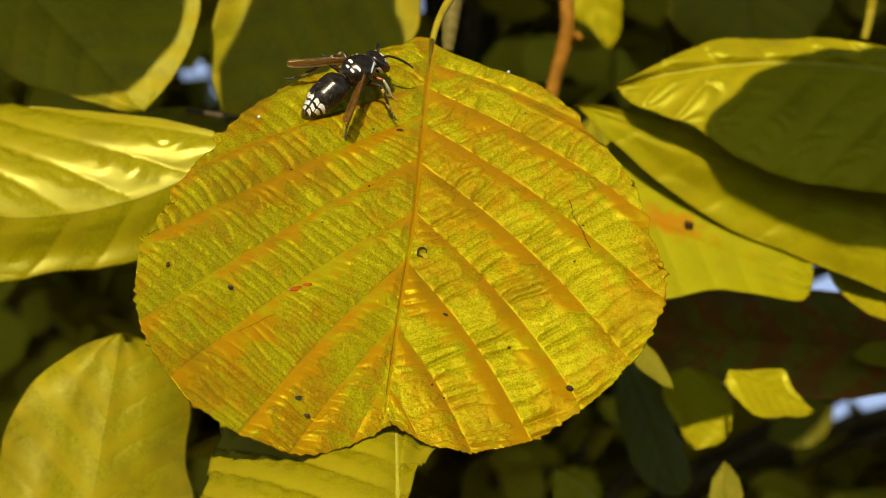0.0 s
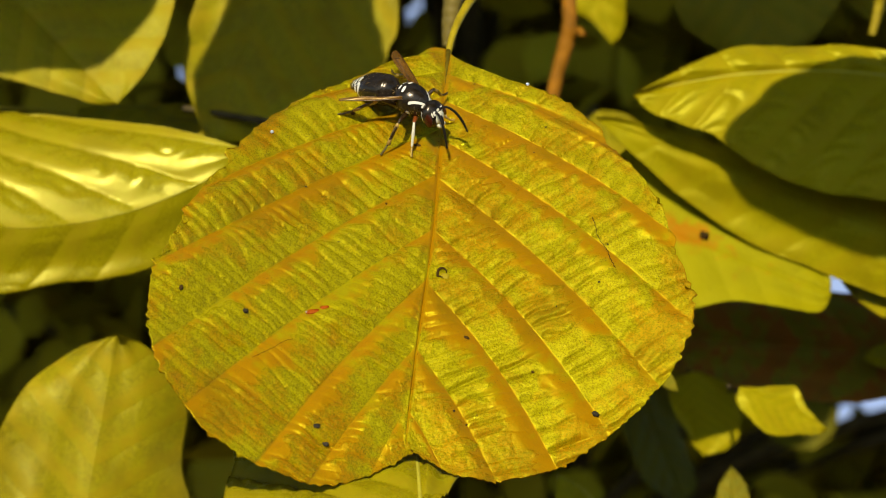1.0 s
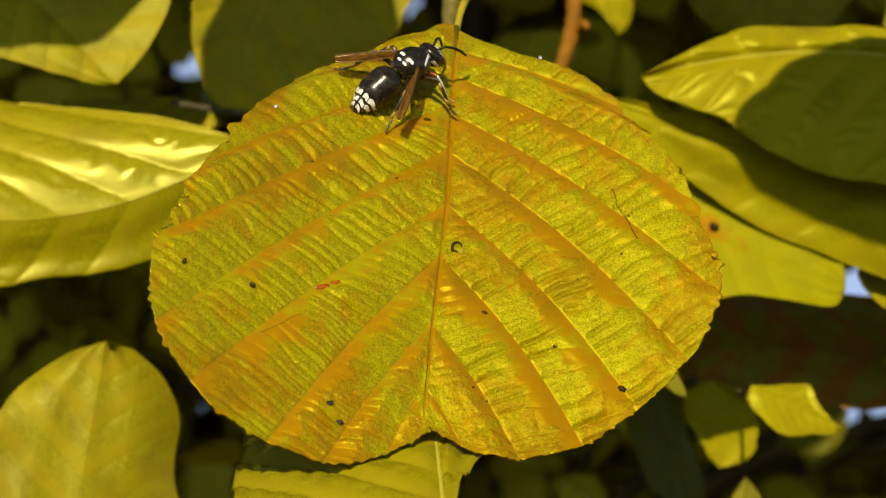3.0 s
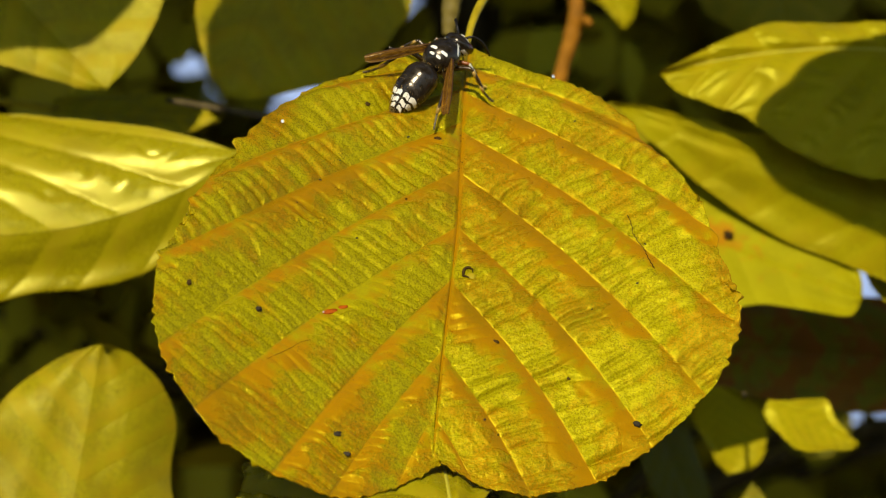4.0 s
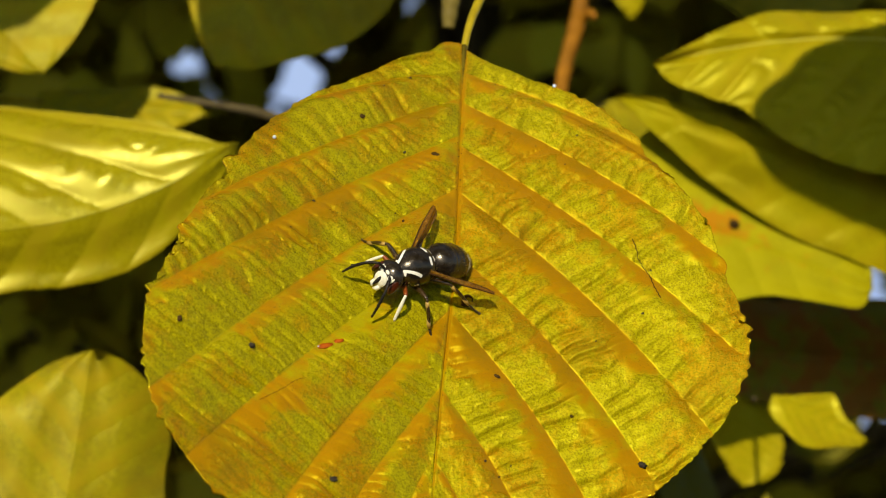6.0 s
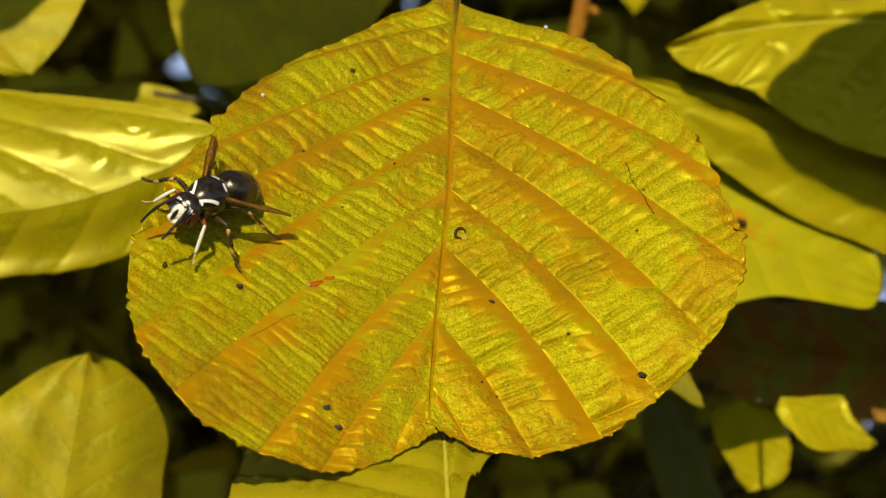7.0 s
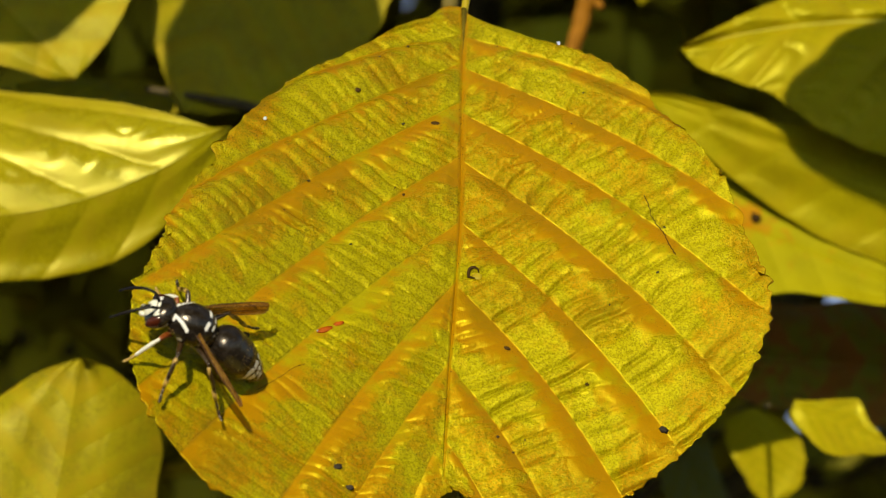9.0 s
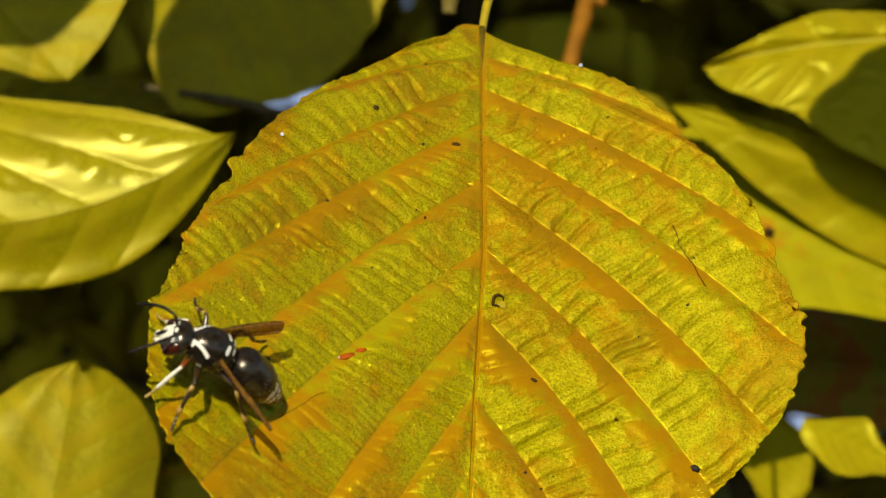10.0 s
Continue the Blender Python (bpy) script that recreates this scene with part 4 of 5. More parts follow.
stem("woody_stem", "olive woody stem behind the leaf stalk", [(0.0009, 0.0886, 1.2366), (0.0014, 0.0886, 1.2418), (0.0023, 0.0886, 1.2481), (0.0053, 0.0886, 1.2669), (0.0103, 0.0996, 1.3112)], [0.0010, 0.0016, 0.0018, 0.002, 0.0024], BARK)
stem("thin_twig", "thin yellow twig at the edge of the bush", [(0.0852, 0.1326, 1.2424), (0.0865, 0.1326, 1.2481), (0.0873, 0.1326, 1.2572), (0.0884, 0.1446, 1.2867)], [0.0008, 0.0010, 0.0011, 0.0012], STALK)
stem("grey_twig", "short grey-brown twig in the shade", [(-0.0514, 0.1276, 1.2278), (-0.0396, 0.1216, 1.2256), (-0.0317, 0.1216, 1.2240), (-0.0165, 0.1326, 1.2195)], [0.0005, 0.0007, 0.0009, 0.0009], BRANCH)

STEM_ENDS = [(0.0174, 0.1556, 1.3124), (0.0103, 0.0996, 1.3112), (0.0884, 0.1446, 1.2867), (-0.0165, 0.1326, 1.2195)]

# leaves added up the sun line, out of view, shaped to shade those below
for n, (base, tip, facing, up, left, right) in enumerate([
    ((-0.0992, 0.1126, 1.2693), (-0.0601, 0.1066, 1.2315), (0.0, -0.88, 0.47), 0.12,
     [(0.2, 1.5), (0.46, 2.44), (0.79, 2.48), (0.90, 2.05), (0.99, 1.3)], [(0.17, 1.3), (0.43, 1.87), (0.71, 1.89), (0.88, 0.9), (0.95, 0.5)]),
    ((-0.0188, 0.1336, 1.2768), (-0.0396, 0.1226, 1.2158), (0.25, -0.93, 0.25), 0.14,
     [(0.17, 1.5), (0.36, 1.80), (0.44, 2.15), (0.585, 2.45), (0.89, 1.3)], [(0.20, 0.76), (0.45, 1.02), (0.56, 1.02), (0.70, 1.10), (0.78, 1.00), (0.89, 0.62)]),
    ((0.1210, 0.1066, 1.2196), (0.0498, 0.1016, 1.2209), (-0.05, -0.92, 0.40), 0.12,
     [(0.1, 1.1), (0.34, 1.46), (0.54, 1.42), (0.64, 1.34), (0.756, 1.06), (0.858, 0.78), (0.95, 0.46), (0.99, 0.2)], [(0.1, 1.2), (0.28, 1.85), (0.49, 1.83), (0.63, 1.74), (0.754, 1.48), (0.858, 1.12), (0.916, 0.62), (0.98, 0.24)]),
    ((0.0673, 0.2046, 1.2921), (0.0732, 0.2046, 1.2415), (0.0, -0.95, 0.2), 0.2,
     [(0.15, 0.9), (0.4, 1.7), (0.71, 2.0), (0.87, 1.55), (0.98, 0.81)], [(0.15, 0.9), (0.4, 1.6), (0.7, 1.9), (0.9, 1.2)]),
    ((0.0423, 0.2200, 1.1774), (0.0567, 0.2200, 1.1392), (0.3, -0.80, 0.50), 0.09,
     [(0.1, 0.8), (0.4, 1.2), (0.7, 1.2), (0.9, 0.8)], [(0.1, 0.8), (0.4, 1.2), (0.7, 1.2), (0.9, 0.8)]),
]):
    shift = SUN_WAY * up
    LEAVES["high_%d" % n] = bush_leaf("yellow leaf added up the sun line to shade one below", Vector(base) + shift, Vector(tip) + shift, facing, left, right, OCHRE, 0.03 if n < 4 else 0.0, "leaves high on the bush", wave=0.02, seed=50 + n, relief=0.6, ragged=0.02)


# ---- the shaded inside of the bush, and the ground ----
def foliage(name, label, count, place, size, seed, mat):
    """Many small pointed leaves as one mass."""
    rng = random.Random(seed)
    verts, faces, warm = [], [], []
    for _ in range(count):
        c = place(rng)
        if c is None:
            continue
        m = Matrix.Translation(c) @ Euler((rng.uniform(-0.4, 1.7), rng.uniform(-0.7, 0.7), rng.uniform(0, 6.28))).to_matrix().to_4x4()
        s = size * rng.uniform(0.7, 1.3)
        start = len(verts)
        for t, h in ((0, 0.0), (0.22, 0.26), (0.5, 0.36), (0.8, 0.2), (1.0, 0.0)):
            y, z = (t - 0.5) * s, -0.12 * s * (t - 0.4) ** 2
            verts += [m @ Vector((-h * s, y, z + 0.14 * h * s)), m @ Vector((0, y, z)), m @ Vector((h * s, y, z + 0.14 * h * s))]
        for i in range(4):
            a = start + 3 * i
            faces += [[a, a + 1, a + 4, a + 3], [a + 1, a + 2, a + 5, a + 4]]
        warm += [rng.random()] * 15
    ob = mesh_object(name, verts, faces, mat, attributes={"warm": warm, "quilt": warm})
    return tagged(ob, label, "foliage", kind="stuff")


GAPS = [((-0.0040, 0.4246, 1.2793), 0.0030), ((0.1252, 0.4246, 1.1879), 0.0060), ((0.1285, 0.4246, 1.1535), 0.0028), ((0.1355, 0.4246, 1.1520), 0.0020), ((0.1405, 0.4246, 1.1610), 0.0026), ((0.1072, 0.4246, 1.1460), 0.0010), ((-0.0735, 0.4246, 1.2511), 0.0014), ((-0.0428, 0.4246, 1.2531), 0.0048), ((-0.0392, 0.4246, 1.2640), 0.0022), ((-0.0386, 0.4246, 1.2700), 0.0016)]
EYE_AT = Vector((0, -0.345, 1.2))


def in_ball(rng, middle, size):
    """A point in a rounded, uneven mass."""
    while True:
        p = Vector((rng.uniform(-1.1, 1.1), rng.uniform(-1, 1), rng.uniform(-1.1, 1.1)))
        rim = 1 + 0.10 * math.sin(5 * p.x + 3 * p.z) + 0.08 * math.sin(7 * p.z - 4 * p.x)
        if abs(p.x) ** 2.6 + abs(p.y) ** 4 + abs(p.z) ** 2.6 < rim:
            return Vector((middle[0] + p.x * size[0], middle[1] + p.y * size[1], middle[2] + p.z * size[2]))


def deep_bush(rng):
    return clear_of_gaps(in_ball(rng, (0, 1.15, 1.12), (0.85, 0.24, 0.78)), 0.020)


def far_side(rng):
    return clear_of_gaps(in_ball(rng, (0, 1.62, 1.12), (1.05, 0.22, 0.85)), 0.035)


def inside_bush(rng):
    return clear_of_gaps(in_ball(rng, (0, 0.68, 1.17), (0.60, 0.20, 0.50)), 0.010)


def clear_of_gaps(c, leaf_size):
    k = (0.4246 - EYE_AT.y) / (c.y - EYE_AT.y)
    seen = EYE_AT + (c - EYE_AT) * k
    for g, r in GAPS:
        if math.hypot(seen.x - g[0], (seen.z - g[2]) * 0.8) < r + leaf_size * k:
            return None
    return c


foliage("bush_interior", "dark shaded leaves inside the bush", 20000, inside_bush, 0.027, 7, HEDGE)
foliage("bush_depth", "dark leaves at the back of the bush", 11000, deep_bush, 0.055, 8, HEDGE)
foliage("bush_far_side", "dark leaves on the far side of the bush", 6000, far_side, 0.09, 11, HEDGE)
# out-of-view roof of leaves, added to keep light off the interior
foliage("bush_shade_roof", "unseen roof of leaves added to shade the bush interior", 1900, lambda rng: in_ball(rng, (0, 0.80, 1.60), (0.65, 0.72, 0.11)), 0.06, 9, OCHRE)


# unseen leaves added just above the sun line, so the background stays shaded
def sun_block_leaves(rng):
    y = rng.uniform(-0.7, -0.1)
    x = rng.uniform(-1.1, 0.8)
    return Vector((x, y, 1.2 + (0.16 - y) * 0.69 + 0.15 + rng.uniform(0, 0.75) * (1 - (abs(x + 0.15) / 0.98) ** 2.5) + 0.04 * math.sin(6 * x + 9 * y)))


foliage("sun_block_leaves", "unseen leaf mass added to block sun from the bush interior", 9000, sun_block_leaves, 0.07, 10, OCHRE)
# added behind the camera, unseen, to weaken fill from the low sky
foliage("sky_block_leaves", "unseen leaf mass added behind the camera to cut low sky light", 7000, lambda rng: in_ball(rng, (0, -3.2, 0.78), (3.6, 0.40, 0.98)), 0.14, 12, HEDGE)
# the ground falls away behind the bush, so that sky shows through its gaps
ground_y = [-900, -40, -4, 0, 2, 4, 20, 120, 900]
ground_z = [0, 0, 0, 0, -0.1, -0.6, -5, -36, -270]
verts = [(x, y, z) for y, z in zip(ground_y, ground_z) for x in (-900, -8, 0, 8, 900)]
ground = mesh_object("ground", verts, grid_faces(9, 5, 0, True), SOIL)
tagged(ground, "dark bare soil sloping away under the bush", "ground", kind="structure")
backdrop = mesh_object("backdrop", [(-150, 300, -70), (150, 300, -70), (150, 300, 60), (-150, 300, 60)], [[0, 1, 2, 3]], SKY_FAR, smooth=False)
tagged(backdrop, "plain blue sky in the far distance", "sky", kind="structure")


# ---- what moves ----
leaf = golden_leaf()
leaf_marks(leaf)
wasp = hornet()
cam.data.dof.use_dof = True
cam.data.dof.focus_object = leaf
cam.data.dof.aperture_fstop = 33.0

LEAF_SWAY = [
    (0, -0.00319, 0.00206, 1.19878, 48.6, 11.8, -0.1),
    (0.2, 0.00003, 0.00408, 1.20206, 46.6, 10.1, 0.4),
    (0.3, 0.00084, -0.00143, 1.20127, 47.7, 11.7, 1.8),
    (0.5, 0.00126, 0.00306, 1.20226, 46.4, 9.1, -1.8),
    (0.7, -0.00116, 0.00472, 1.19887, 48.1, 11.7, 0.5),
    (0.8, -0.00024, -0.00404, 1.19822, 45.3, 12.3, 0.6),
    (1, -0.00023, -0.00185, 1.19585, 49.0, 11.8, 0.8),
    (1.3, -0.00106, 0.00112, 1.19879, 46.4, 11.7, 0.3),
    (1.5, -0.00454, 0.00777, 1.19678, 49.8, 12.3, -4.0),
    (1.7, -0.00258, 0.00870, 1.19539, 52.3, 8.9, -2.6),
    (1.8, -0.00142, -0.00225, 1.19564, 48.9, 11.9, 1.2),
    (2, 0.00276, 0.00062, 1.19789, 47.6, 9.0, -0.6),
    (2.2, 0.00170, 0.00108, 1.19947, 48.4, 10.4, 1.9),
    (2.3, 0.00044, 0.00918, 1.19981, 47.9, 10.5, 2.6),
    (2.5, -0.00120, 0.00008, 1.19894, 48.1, 11.2, 0.4),
    (2.7, 0.00197, -0.00121, 1.19954, 46.8, 10.1, -0.0),
    (3.8, 0.00132, -0.00286, 1.19905, 46.3, 12.4, 1.4),
    (4, 0.00325, -0.00576, 1.19612, 46.7, 11.9, 2.0),
    (4.3, 0.00286, -0.00424, 1.19674, 47.8, 11.6, 3.0),
    (4.5, -0.00375, 0.00526, 1.20244, 46.0, 12.5, -1.9),
    (4.8, -0.00342, 0.00506, 1.19952, 48.4, 12.3, 0.8),
    (5, 0.00014, -0.00184, 1.19569, 48.9, 12.2, 2.1),
    (5.3, 0.00103, 0.00007, 1.20118, 46.8, 12.1, 1.1),
    (5.5, -0.00134, -0.00129, 1.19713, 48.8, 13.7, 2.3),
    (5.7, 0.00292, -0.00621, 1.19258, 49.9, 13.2, 4.8),
    (6.8, 0.00307, 0.00283, 1.19511, 49.4, 7.9, 0.3),
    (7, 0.00226, 0.00661, 1.20129, 46.9, 7.3, -2.3),
    (7.2, 0.00300, 0.00920, 1.20018, 48.6, 6.5, -0.5),
    (7.3, 0.00174, 0.00551, 1.19804, 49.2, 9.1, -0.2),
    (7.5, 0.00302, 0.00164, 1.19571, 49.9, 8.4, 0.9),
    (7.8, 0.00150, 0.00235, 1.19634, 49.5, 10.2, 1.4),
    (8, 0.00146, 0.00508, 1.19922, 49.4, 8.3, -0.7),
    (8.2, 0.00182, 0.00590, 1.19824, 49.1, 8.7, -0.5),
    (8.3, 0.00386, 0.00007, 1.19553, 50.0, 8.9, 1.8),
    (8.5, 0.00397, 0.00043, 1.19480, 49.9, 9.0, 1.5),
    (8.7, 0.00367, 0.00348, 1.19638, 49.0, 9.1, 0.6),
    (8.8, 0.00435, 0.00274, 1.19741, 49.5, 8.7, 1.5),
    (9, 0.00374, 0.00309, 1.19636, 50.6, 8.5, 0.9),
    (9.2, 0.00365, 0.00209, 1.19690, 49.5, 9.6, 2.0),
    (9.3, 0.00447, 0.00134, 1.19581, 49.6, 8.4, 1.3),
    (9.5, 0.00317, 0.00181, 1.19549, 50.1, 9.2, 1.1),
    (9.7, 0.00467, -0.00376, 1.19503, 49.1, 9.8, 2.6),
    (9.8, 0.00546, 0.00048, 1.19492, 49.7, 9.5, 2.1),
    (10, 0.00646, -0.00382, 1.19317, 49.8, 9.9, 3.6),
]
# the hornet on the leaf: seconds, centimetres across and along, heading in degrees
HORNET_WAY = [
    (0, -1.50, 2.94, 52),
    (0.3, -1.28, 3.08, 30),
    (0.5, -1.14, 3.09, 20),
    (0.7, -1.14, 2.90, 9),
    (1, -0.87, 2.82, -27),
    (1.2, -0.72, 2.40, -66),
    (1.4, -0.85, 2.15, -101),
    (1.5, -1.10, 2.03, -128),
    (1.7, -1.60, 1.55, -144),
    (1.9, -1.94, 1.48, -167),
    (2, -2.12, 1.63, -178),
    (2.1, -2.03, 1.82, -212),
    (2.2, -2.06, 2.03, -243),
    (2.4, -1.74, 2.31, -281),
    (2.5, -1.40, 2.30, -309),
    (2.7, -1.12, 2.72, -317),
    (3.8, -0.82, 3.61, -295),
    (4, -0.82, 3.56, -299),
    (4.2, -0.74, 3.48, -301),
    (4.4, -0.70, 3.43, -311),
    (4.5, -0.77, 3.38, -319),
    (4.7, -0.68, 3.31, -336),
    (4.8, -0.63, 3.20, -345),
    (4.9, -0.60, 3.05, -384),
    (5, -0.62, 2.92, -437),
    (5.1, -0.44, 2.50, -440),
    (5.2, -0.32, 2.15, -439),
    (5.3, -0.30, 1.57, -443),
    (5.4, -0.24, 1.35, -443),
    (5.5, -0.19, 0.97, -453),
    (5.6, -0.25, 0.56, -463),
    (5.7, -0.17, 0.33, -460),
    (6, -0.75, 0.02, -500),
    (6.4, -2.00, -0.42, -500),
    (6.8, -2.96, -0.68, -486),
    (6.9, -2.99, -0.79, -488),
    (7, -3.16, -0.88, -488),
    (7.1, -3.28, -1.00, -488),
    (7.2, -3.46, -1.48, -482),
    (7.3, -3.38, -1.87, -449),
    (7.4, -3.25, -1.86, -435),
    (7.5, -2.94, -2.04, -409),
    (7.6, -2.78, -2.16, -383),
    (7.7, -2.71, -2.26, -380),
    (7.8, -2.71, -2.31, -395),
    (7.9, -2.87, -2.57, -427),
    (8, -2.94, -2.77, -443),
    (8.1, -3.19, -2.99, -471),
    (8.2, -3.38, -3.08, -483),
    (8.3, -3.37, -2.82, -497),
    (8.4, -3.26, -2.56, -513),
    (8.5, -3.28, -2.38, -532),
    (8.6, -3.25, -2.28, -536),
    (8.7, -3.20, -2.25, -538),
    (8.8, -3.24, -2.20, -539),
    (9, -3.22, -2.13, -543),
    (9.2, -3.16, -2.22, -540),
    (9.4, -3.18, -2.13, -539),
    (9.5, -3.20, -2.16, -538),
    (9.6, -3.20, -2.20, -539),
    (9.7, -3.17, -2.22, -539),
    (9.8, -3.24, -2.19, -541),
    (9.9, -3.21, -2.19, -540),
    (10, -3.27, -2.18, -538),
]

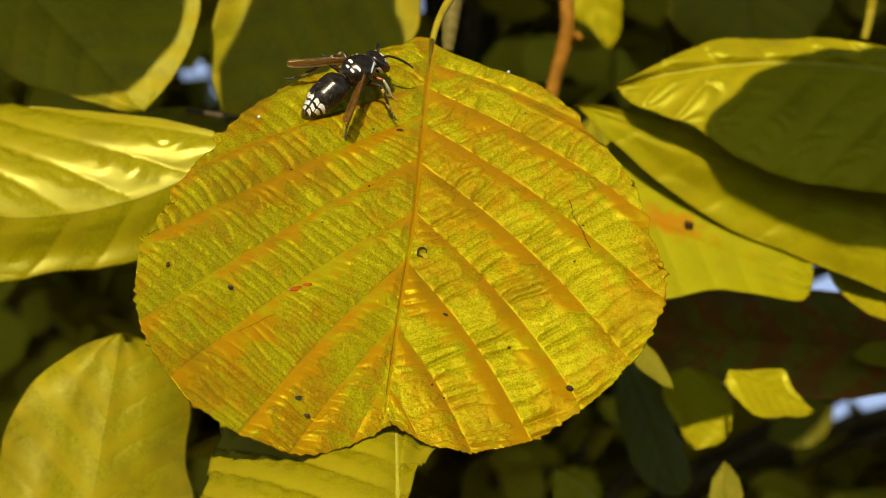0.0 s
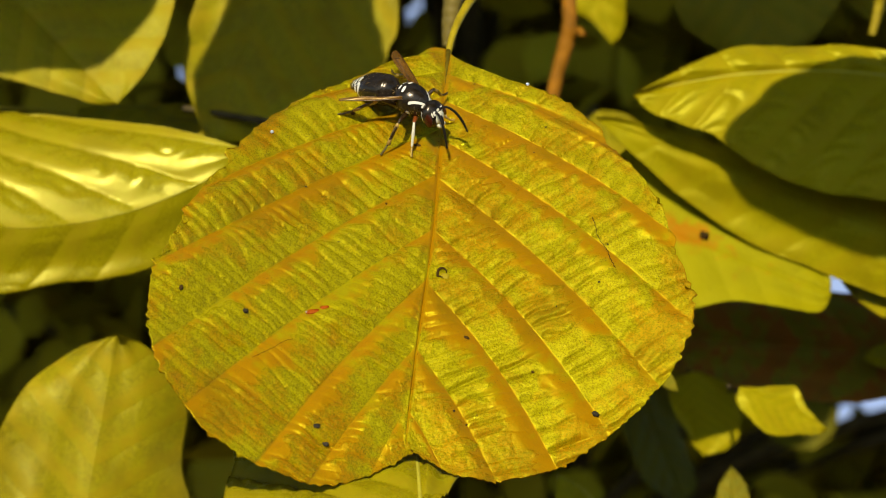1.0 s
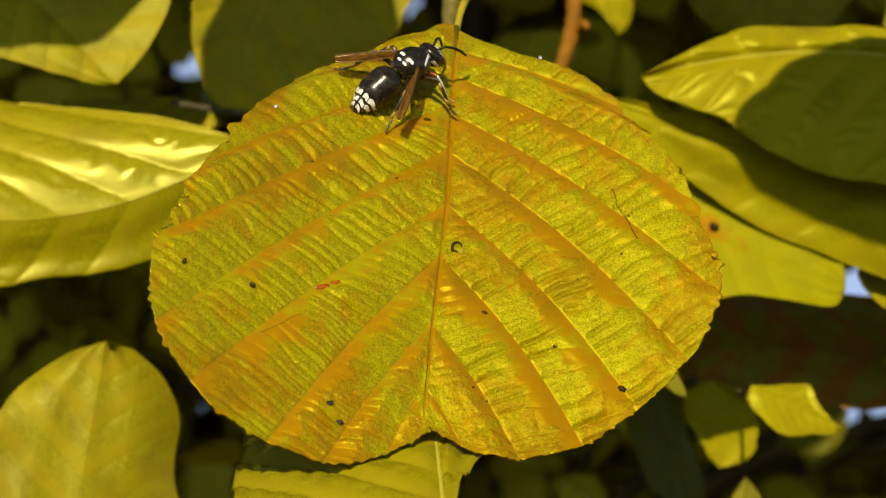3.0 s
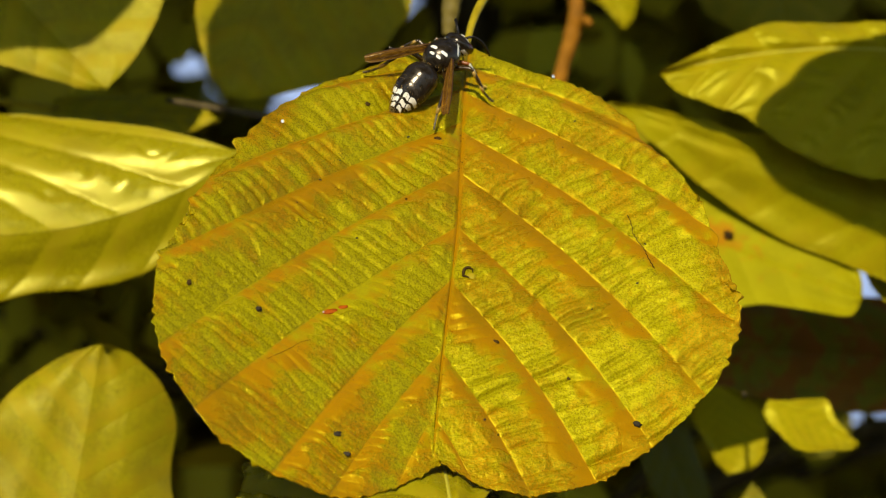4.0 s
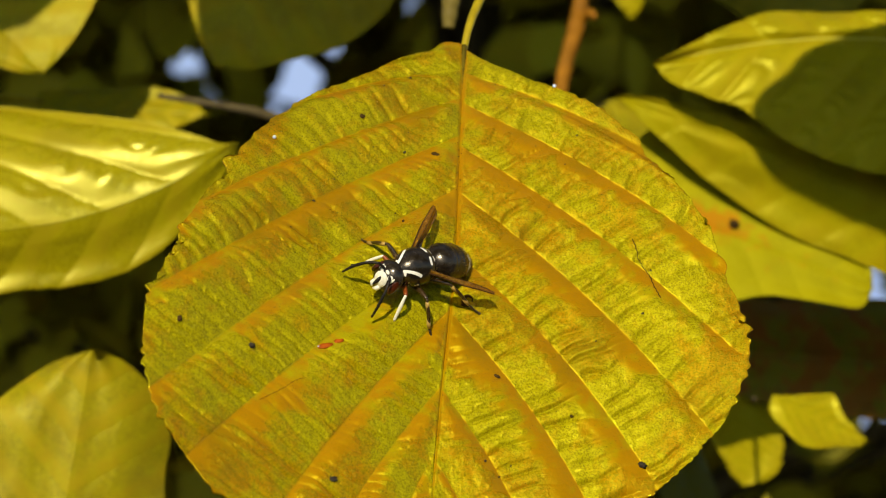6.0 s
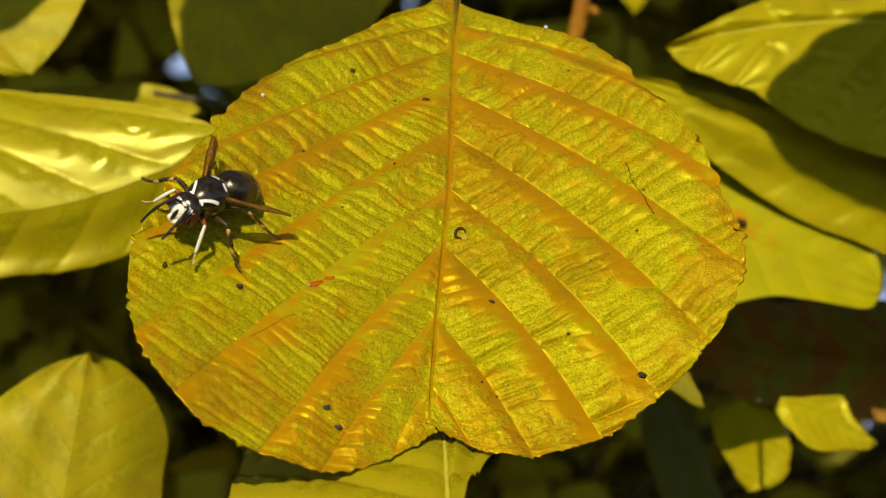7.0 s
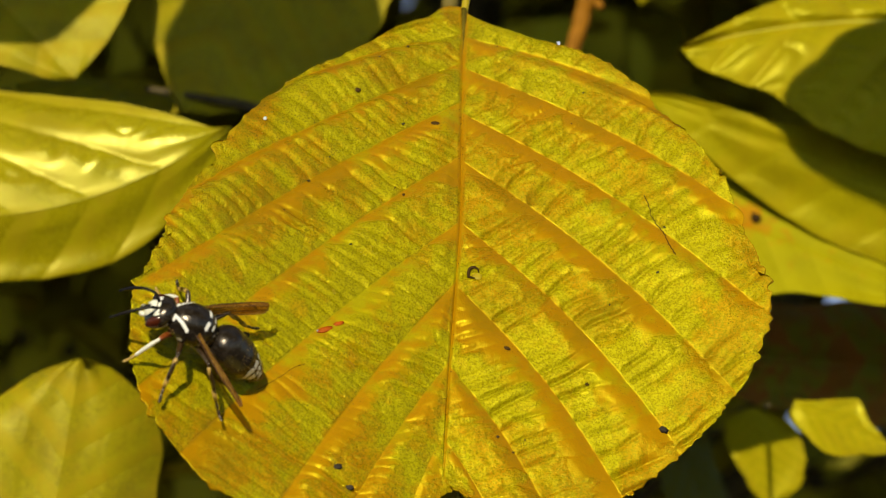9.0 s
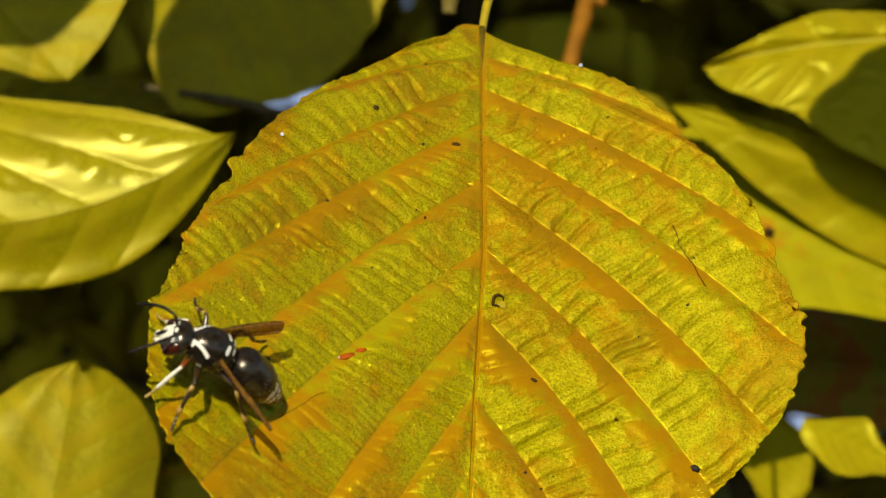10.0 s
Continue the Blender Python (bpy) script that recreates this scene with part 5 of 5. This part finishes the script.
# drift of the neighbouring leaves in the wind: seconds, and metres to the right and up
SWAYS = {
    "left": [(0, 0.0000, -0.0000), (0.5, 0.0022, 0.0007), (1, 0.0016, -0.0019), (1.5, -0.0005, -0.0019), (2, 0.0023, -0.0006), (2.5, 0.0004, -0.0001), (2.7, 0.0022, -0.0002), (4, 0.0020, -0.0032), (4.5, 0.0011, 0.0009), (5, 0.0009, -0.0016), (5.5, 0.0007, -0.0009), (5.7, 0.0011, -0.0026), (6.8, 0.0012, -0.0027), (7, 0.0014, -0.0002), (7.5, 0.0011, -0.0018), (8, 0.0005, 0.0001), (8.5, 0.0016, -0.0024), (9, 0.0015, -0.0010), (9.5, 0.0011, -0.0018), (10, 0.0024, -0.0023)],
    "right_a": [(0, -0.0000, 0.0000), (0.5, 0.0030, 0.0020), (1, 0.0027, -0.0021), (1.5, -0.0018, -0.0009), (2, 0.0045, -0.0002), (2.5, 0.0017, 0.0001), (4, 0.0055, 0.0001), (4.5, 0.0017, 0.0042), (5, 0.0032, 0.0005), (5.5, 0.0031, 0.0009), (6.8, 0.0042, 0.0002), (7, 0.0046, 0.0030), (7.5, 0.0046, 0.0007), (8, 0.0038, 0.0029), (8.5, 0.0060, -0.0003), (9, 0.0059, 0.0019), (9.5, 0.0057, 0.0007), (10, 0.0089, -0.0016)],
    "right_b": [(0, -0.0000, -0.0000), (0.5, 0.0032, 0.0032), (1, 0.0033, -0.0029), (1.5, -0.0021, 0.0004), (2, 0.0057, -0.0023), (2.5, 0.0022, 0.0004), (4, 0.0050, -0.0018), (4.5, 0.0018, 0.0020), (5, 0.0036, -0.0016), (5.5, 0.0037, -0.0008), (6.8, 0.0054, -0.0016), (7, 0.0048, 0.0017), (7.5, 0.0057, -0.0028), (8, 0.0050, 0.0001), (8.5, 0.0078, -0.0041), (9, 0.0072, -0.0018), (9.5, 0.0073, -0.0033), (10, 0.0111, -0.0039)],
    "orange": [(0, -0.0000, -0.0000), (1, 0.0021, -0.0020), (1.5, 0.0009, 0.0007), (2, 0.0026, -0.0002), (2.5, 0.0015, 0.0000), (4, 0.0039, -0.0021), (4.5, 0.0019, 0.0007), (5, 0.0029, -0.0010), (5.5, 0.0031, -0.0004), (7, 0.0037, -0.0002), (7.5, 0.0039, -0.0008), (8, 0.0035, 0.0002), (8.5, 0.0045, -0.0010), (9, 0.0046, 0.0006), (9.5, 0.0046, -0.0007), (10, 0.0060, -0.0018)],
    "small": [(0, -0.0000, 0.0000), (0.5, 0.0008, 0.0002), (1, 0.0011, -0.0028), (1.5, -0.0006, -0.0008), (2, 0.0008, -0.0017), (2.5, 0.0005, -0.0008), (4, 0.0032, -0.0038), (4.5, 0.0011, -0.0001), (5, 0.0021, -0.0026), (5.5, 0.0021, -0.0022), (7, 0.0027, -0.0020), (7.5, 0.0028, -0.0033), (8, 0.0027, -0.0016), (8.5, 0.0034, -0.0036), (9, 0.0034, -0.0018), (9.5, 0.0035, -0.0033), (10, 0.0041, -0.0046)],
    "top_left": [(0, 0.0000, 0.0000), (0.6, -0.0036, 0.0012), (1.2, -0.0045, 0.0005), (1.8, -0.0102, -0.0004), (2.4, -0.0068, 0.0025), (2.7, -0.0039, 0.0038), (3.8, -0.0002, 0.0020), (4.4, -0.0094, 0.0025), (5, -0.0073, 0.0014), (5.6, -0.0098, 0.0039), (6.8, -0.0129, 0.0040), (7.4, -0.0099, 0.0006), (8, -0.0026, 0.0021), (8.6, -0.0034, 0.0018), (9.2, -0.0035, 0.0016), (10, -0.0035, 0.0010)],
    "dark": [(0, 0.0000, 0.0000), (0.6, -0.0039, -0.0036), (1.2, -0.0045, -0.0014), (1.8, -0.0106, -0.0032), (2.4, -0.0043, 0.0019), (2.7, -0.0031, 0.0024), (3.8, 0.0042, 0.0056), (4.4, -0.0098, 0.0027), (5, -0.0053, 0.0024), (5.6, 0.0004, 0.0094), (6.8, 0.0000, 0.0086), (7.4, -0.0077, -0.0010), (8, -0.0006, 0.0028), (8.6, -0.0037, -0.0009), (9.2, -0.0034, 0.0007), (10, -0.0044, -0.0003)],
    "low_left": [(0, 0.0000, 0.0000), (2.5, 0.0006, -0.0004), (5, 0.0012, -0.0009), (7.5, 0.0020, -0.0014), (10, 0.0026, -0.0018)],
    "rusty": [(0, -0.0000, 0.0000), (2.5, 0.0012, -0.0003), (5, 0.0024, -0.0007), (7.5, 0.0036, -0.0010), (10, 0.0047, -0.0013)],
    "patch": [(0, -0.0000, 0.0000), (2.5, 0.0017, -0.0013), (5, 0.0035, -0.0026), (7.5, 0.0047, -0.0036), (10, 0.0059, -0.0045)],
    "strip": [(0, -0.0000, 0.0000), (2.5, 0.0005, -0.0004), (5, 0.0010, -0.0009), (7.5, 0.0016, -0.0013), (10, 0.0021, -0.0018)],
    "edge_a": [(0, -0.0000, 0.0000), (2.5, 0.0012, -0.0001), (5, 0.0023, -0.0003), (7.5, 0.0035, -0.0004), (10, 0.0046, -0.0005)],
    "edge_b": [(0, -0.0000, 0.0000), (2.5, 0.0012, -0.0003), (5, 0.0024, -0.0006), (7.5, 0.0036, -0.0009), (10, 0.0048, -0.0012)],
    "top_a": [(0, -0.0000, -0.0000), (2.5, 0.0007, 0.0012), (5, 0.0015, 0.0023), (7.5, 0.0022, 0.0035), (10, 0.0029, 0.0046)],
    "top_b": [(0, -0.0000, -0.0000), (2.5, 0.0016, 0.0011), (5, 0.0032, 0.0023), (7.5, 0.0047, 0.0034), (10, 0.0063, 0.0045)],
    "behind": [(0, 0.0000, -0.0000), (2.5, -0.0007, 0.0004), (5, -0.0015, 0.0008), (7.5, -0.0022, 0.0012), (10, -0.0029, 0.0015)],
    "bottom": [(0, -0.0000, 0.0000), (2.5, 0.0008, -0.0007), (5, 0.0016, -0.0013), (7.5, 0.0024, -0.0020), (10, 0.0032, -0.0026)],
    # added shading leaves follow the shaded ones; high_0 climbs further to uncover more
    "high_0": [(0, 0.0000, 0.0000), (0.6, -0.0036, 0.0052), (1.2, -0.0045, 0.0050), (1.8, -0.0102, 0.0030), (2.4, -0.0068, 0.0075), (2.7, -0.0039, 0.0088), (3.8, -0.0002, 0.0070), (4.4, -0.0094, 0.0080), (5, -0.0073, 0.0074), (5.6, -0.0098, 0.0095), (6.8, -0.0129, 0.0095), (7.4, -0.0099, 0.0040), (8, -0.0026, 0.0051), (8.6, -0.0034, 0.0050), (9.2, -0.0035, 0.0050), (10, -0.0035, 0.0040)],
    "high_1": [(0, 0.0000, 0.0000), (0.6, -0.0039, -0.0036), (1.2, -0.0045, -0.0014), (1.8, -0.0106, -0.0032), (2.4, -0.0043, 0.0019), (2.7, -0.0031, 0.0024), (3.8, 0.0042, 0.0056), (4.4, -0.0098, 0.0027), (5, -0.0053, 0.0024), (5.6, 0.0004, 0.0094), (6.8, 0.0000, 0.0086), (7.4, -0.0077, -0.0010), (8, -0.0006, 0.0028), (8.6, -0.0037, -0.0009), (9.2, -0.0034, 0.0007), (10, -0.0044, -0.0003)],
}


def leaf_pose(t):
    """The golden leaf at t seconds."""
    rows = LEAF_SWAY
    i = max(0, min(len(rows) - 2, sum(r[0] <= t for r in rows) - 1))
    a, b = rows[i], rows[i + 1]
    u = min(max((t - a[0]) / (b[0] - a[0]), 0), 1)
    return pose(*(p + (q - p) * u for p, q in zip(a[1:], b[1:])))


def on_leaf(x, y, heading):
    """A pose on the golden leaf, in its own space (centimetres and degrees)."""
    x, y = x - 0.10, y - 0.20
    dx, dy = 0.75 * (0.0798 * x + 0.0379 * y - 0.0949), 0.0379 * x - 0.0274 * y + 0.0955
    up = Vector((-dx, -dy, 1)).normalized()
    ahead = Vector((math.cos(radians(heading)), math.sin(radians(heading)), 0))
    ahead = (ahead - up * ahead.dot(up)).normalized()
    m = Matrix((ahead, up.cross(ahead), up)).transposed().to_4x4()
    return Matrix.Translation(Vector((x, y, leaf_height(x, y) + 0.06)) * CM) @ m


def branches():
    """The woody frame of the bush: a trunk deep in the shade, and a twig out to every leaf stalk."""
    root = thing("bush_branches", "dark woody branches that carry the leaves of the bush", "branch")
    trunk = spline([(0.03, 0.66, -0.1), (0.0, 0.64, 0.5), (0.02, 0.62, 1.0), (0.0, 0.62, 1.35), (0.03, 0.60, 1.62)], 50)
    v, f = tube(trunk, np.linspace(0.016, 0.006, 50) * (1 + 0.06 * np.sin(np.arange(50) * 1.3)), 14)
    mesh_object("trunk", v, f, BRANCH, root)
    eye = Vector((0, -0.34, 1.2))
    ends = [(ob.matrix_basis @ Vector((0, 0.0005 - STALKS[ob.name], -0.004)), 0.0010 if STALKS[ob.name] else 0.0004) for ob in LEAVES.values()]
    ends += [(pose(*LEAF_SWAY[0][1:]) @ (Vector((-0.2, 6.8, -0.4)) * CM), 0.0011)]
    ends += [(Vector(q), 0.0018) for q in STEM_ENDS]
    for end, r in ends:
        ray = end - eye
        deep = eye + ray * ((0.46 - eye.y) / ray.y) if end.y < 0.40 else end + Vector((0, 0.06, 0))
        half = end.lerp(deep, 0.5) + Vector((0, 0, -0.003))
        low = min(max(deep.z - 0.12, 0.4), 1.5)
        k = int(np.argmin(np.abs(trunk[:, 2] - low)))
        line = spline([tuple(end), tuple(half), tuple(deep), tuple(deep.lerp(Vector(trunk[k]), 0.5) + Vector((0, 0, 0.02))), tuple(trunk[k])], 26)
        v, f = tube(line, np.interp(np.linspace(0, 1, 26), [0, 0.3, 1], [r, r * 1.3, 0.004]), 8)
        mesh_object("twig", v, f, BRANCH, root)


def motions():
    walk(leaf, [(r[0], pose(*r[1:])) for r in LEAF_SWAY])
    times = [r[0] for r in HORNET_WAY]
    fine = sorted(set(times) | {r[0] for r in LEAF_SWAY} | {2.9, 3.1, 3.3, 3.5, 3.65, 5.9, 6.1, 6.3, 6.5, 6.65})
    spot = {t: [float(np.interp(t, times, [r[j] for r in HORNET_WAY])) for j in (1, 2, 3)] for t in fine}
    walk(wasp, [(t, leaf_pose(t) @ on_leaf(*spot[t])) for t in fine])
    # how far it has stepped, turning included, drives the gait
    stride, gone = {}, 0.0
    for a, b in zip(fine, fine[1:]):
        stride[a] = gone
        gone += math.hypot(spot[b][0] - spot[a][0], spot[b][1] - spot[a][1]) * 1.0 + abs(spot[b][2] - spot[a][2]) * 0.006
    stride[fine[-1]] = gone
    lag = {("front_leg", 1): 0.0, ("middle_leg", -1): 0.0, ("hind_leg", 1): 0.0, ("front_leg", -1): 0.5, ("middle_leg", 1): 0.5, ("hind_leg", -1): 0.5}
    steps = [t / 10 for t in range(101)]
    for part, kind, q in LEGS:
        home = part.location.copy()
        rows = []
        for t in steps:
            s = float(np.interp(t, fine, [stride[u] for u in fine]))
            a = 2 * math.pi * (s / 0.9 + lag[kind, q])
            swing, lift = 11 * math.sin(a), max(0.0, 7 * math.cos(a) - 2)
            rows.append((t, pose(*home, q * lift, 0, -q * swing)))
        walk(part, rows)
    for part, q in ANTENNAE:
        home = part.location.copy()
        walk(part, [(t, pose(*home, 0, 12 * math.sin(2.3 * t + q), 10 * math.sin(3.1 * t + 1.5 * q))) for t in steps])
    for part, q in WINGS:
        home = part.location.copy()
        walk(part, [(t, pose(*home, q * 18, -9, -q * (35 + 3 * math.sin(1.7 * t + q)))) for t in (0, 2, 4, 6, 8, 10)])
    # the leaf underneath hangs on the same shoot and swings along
    low = LEAVES["low_mid"]
    home = low.matrix_basis.copy()
    first = pose(*LEAF_SWAY[0][1:]).inverted() @ home
    walk(low, [(r[0], pose(*r[1:]) @ first) for r in LEAF_SWAY])
    SWAYS["high_2"] = SWAYS["right_a"]
    for key, rows in SWAYS.items():
        part = LEAVES[key]
        home = part.matrix_basis.copy()
        walk(part, [(t, Matrix.Translation((x, 0, z)) @ home) for t, x, z in rows])


branches()
motions()
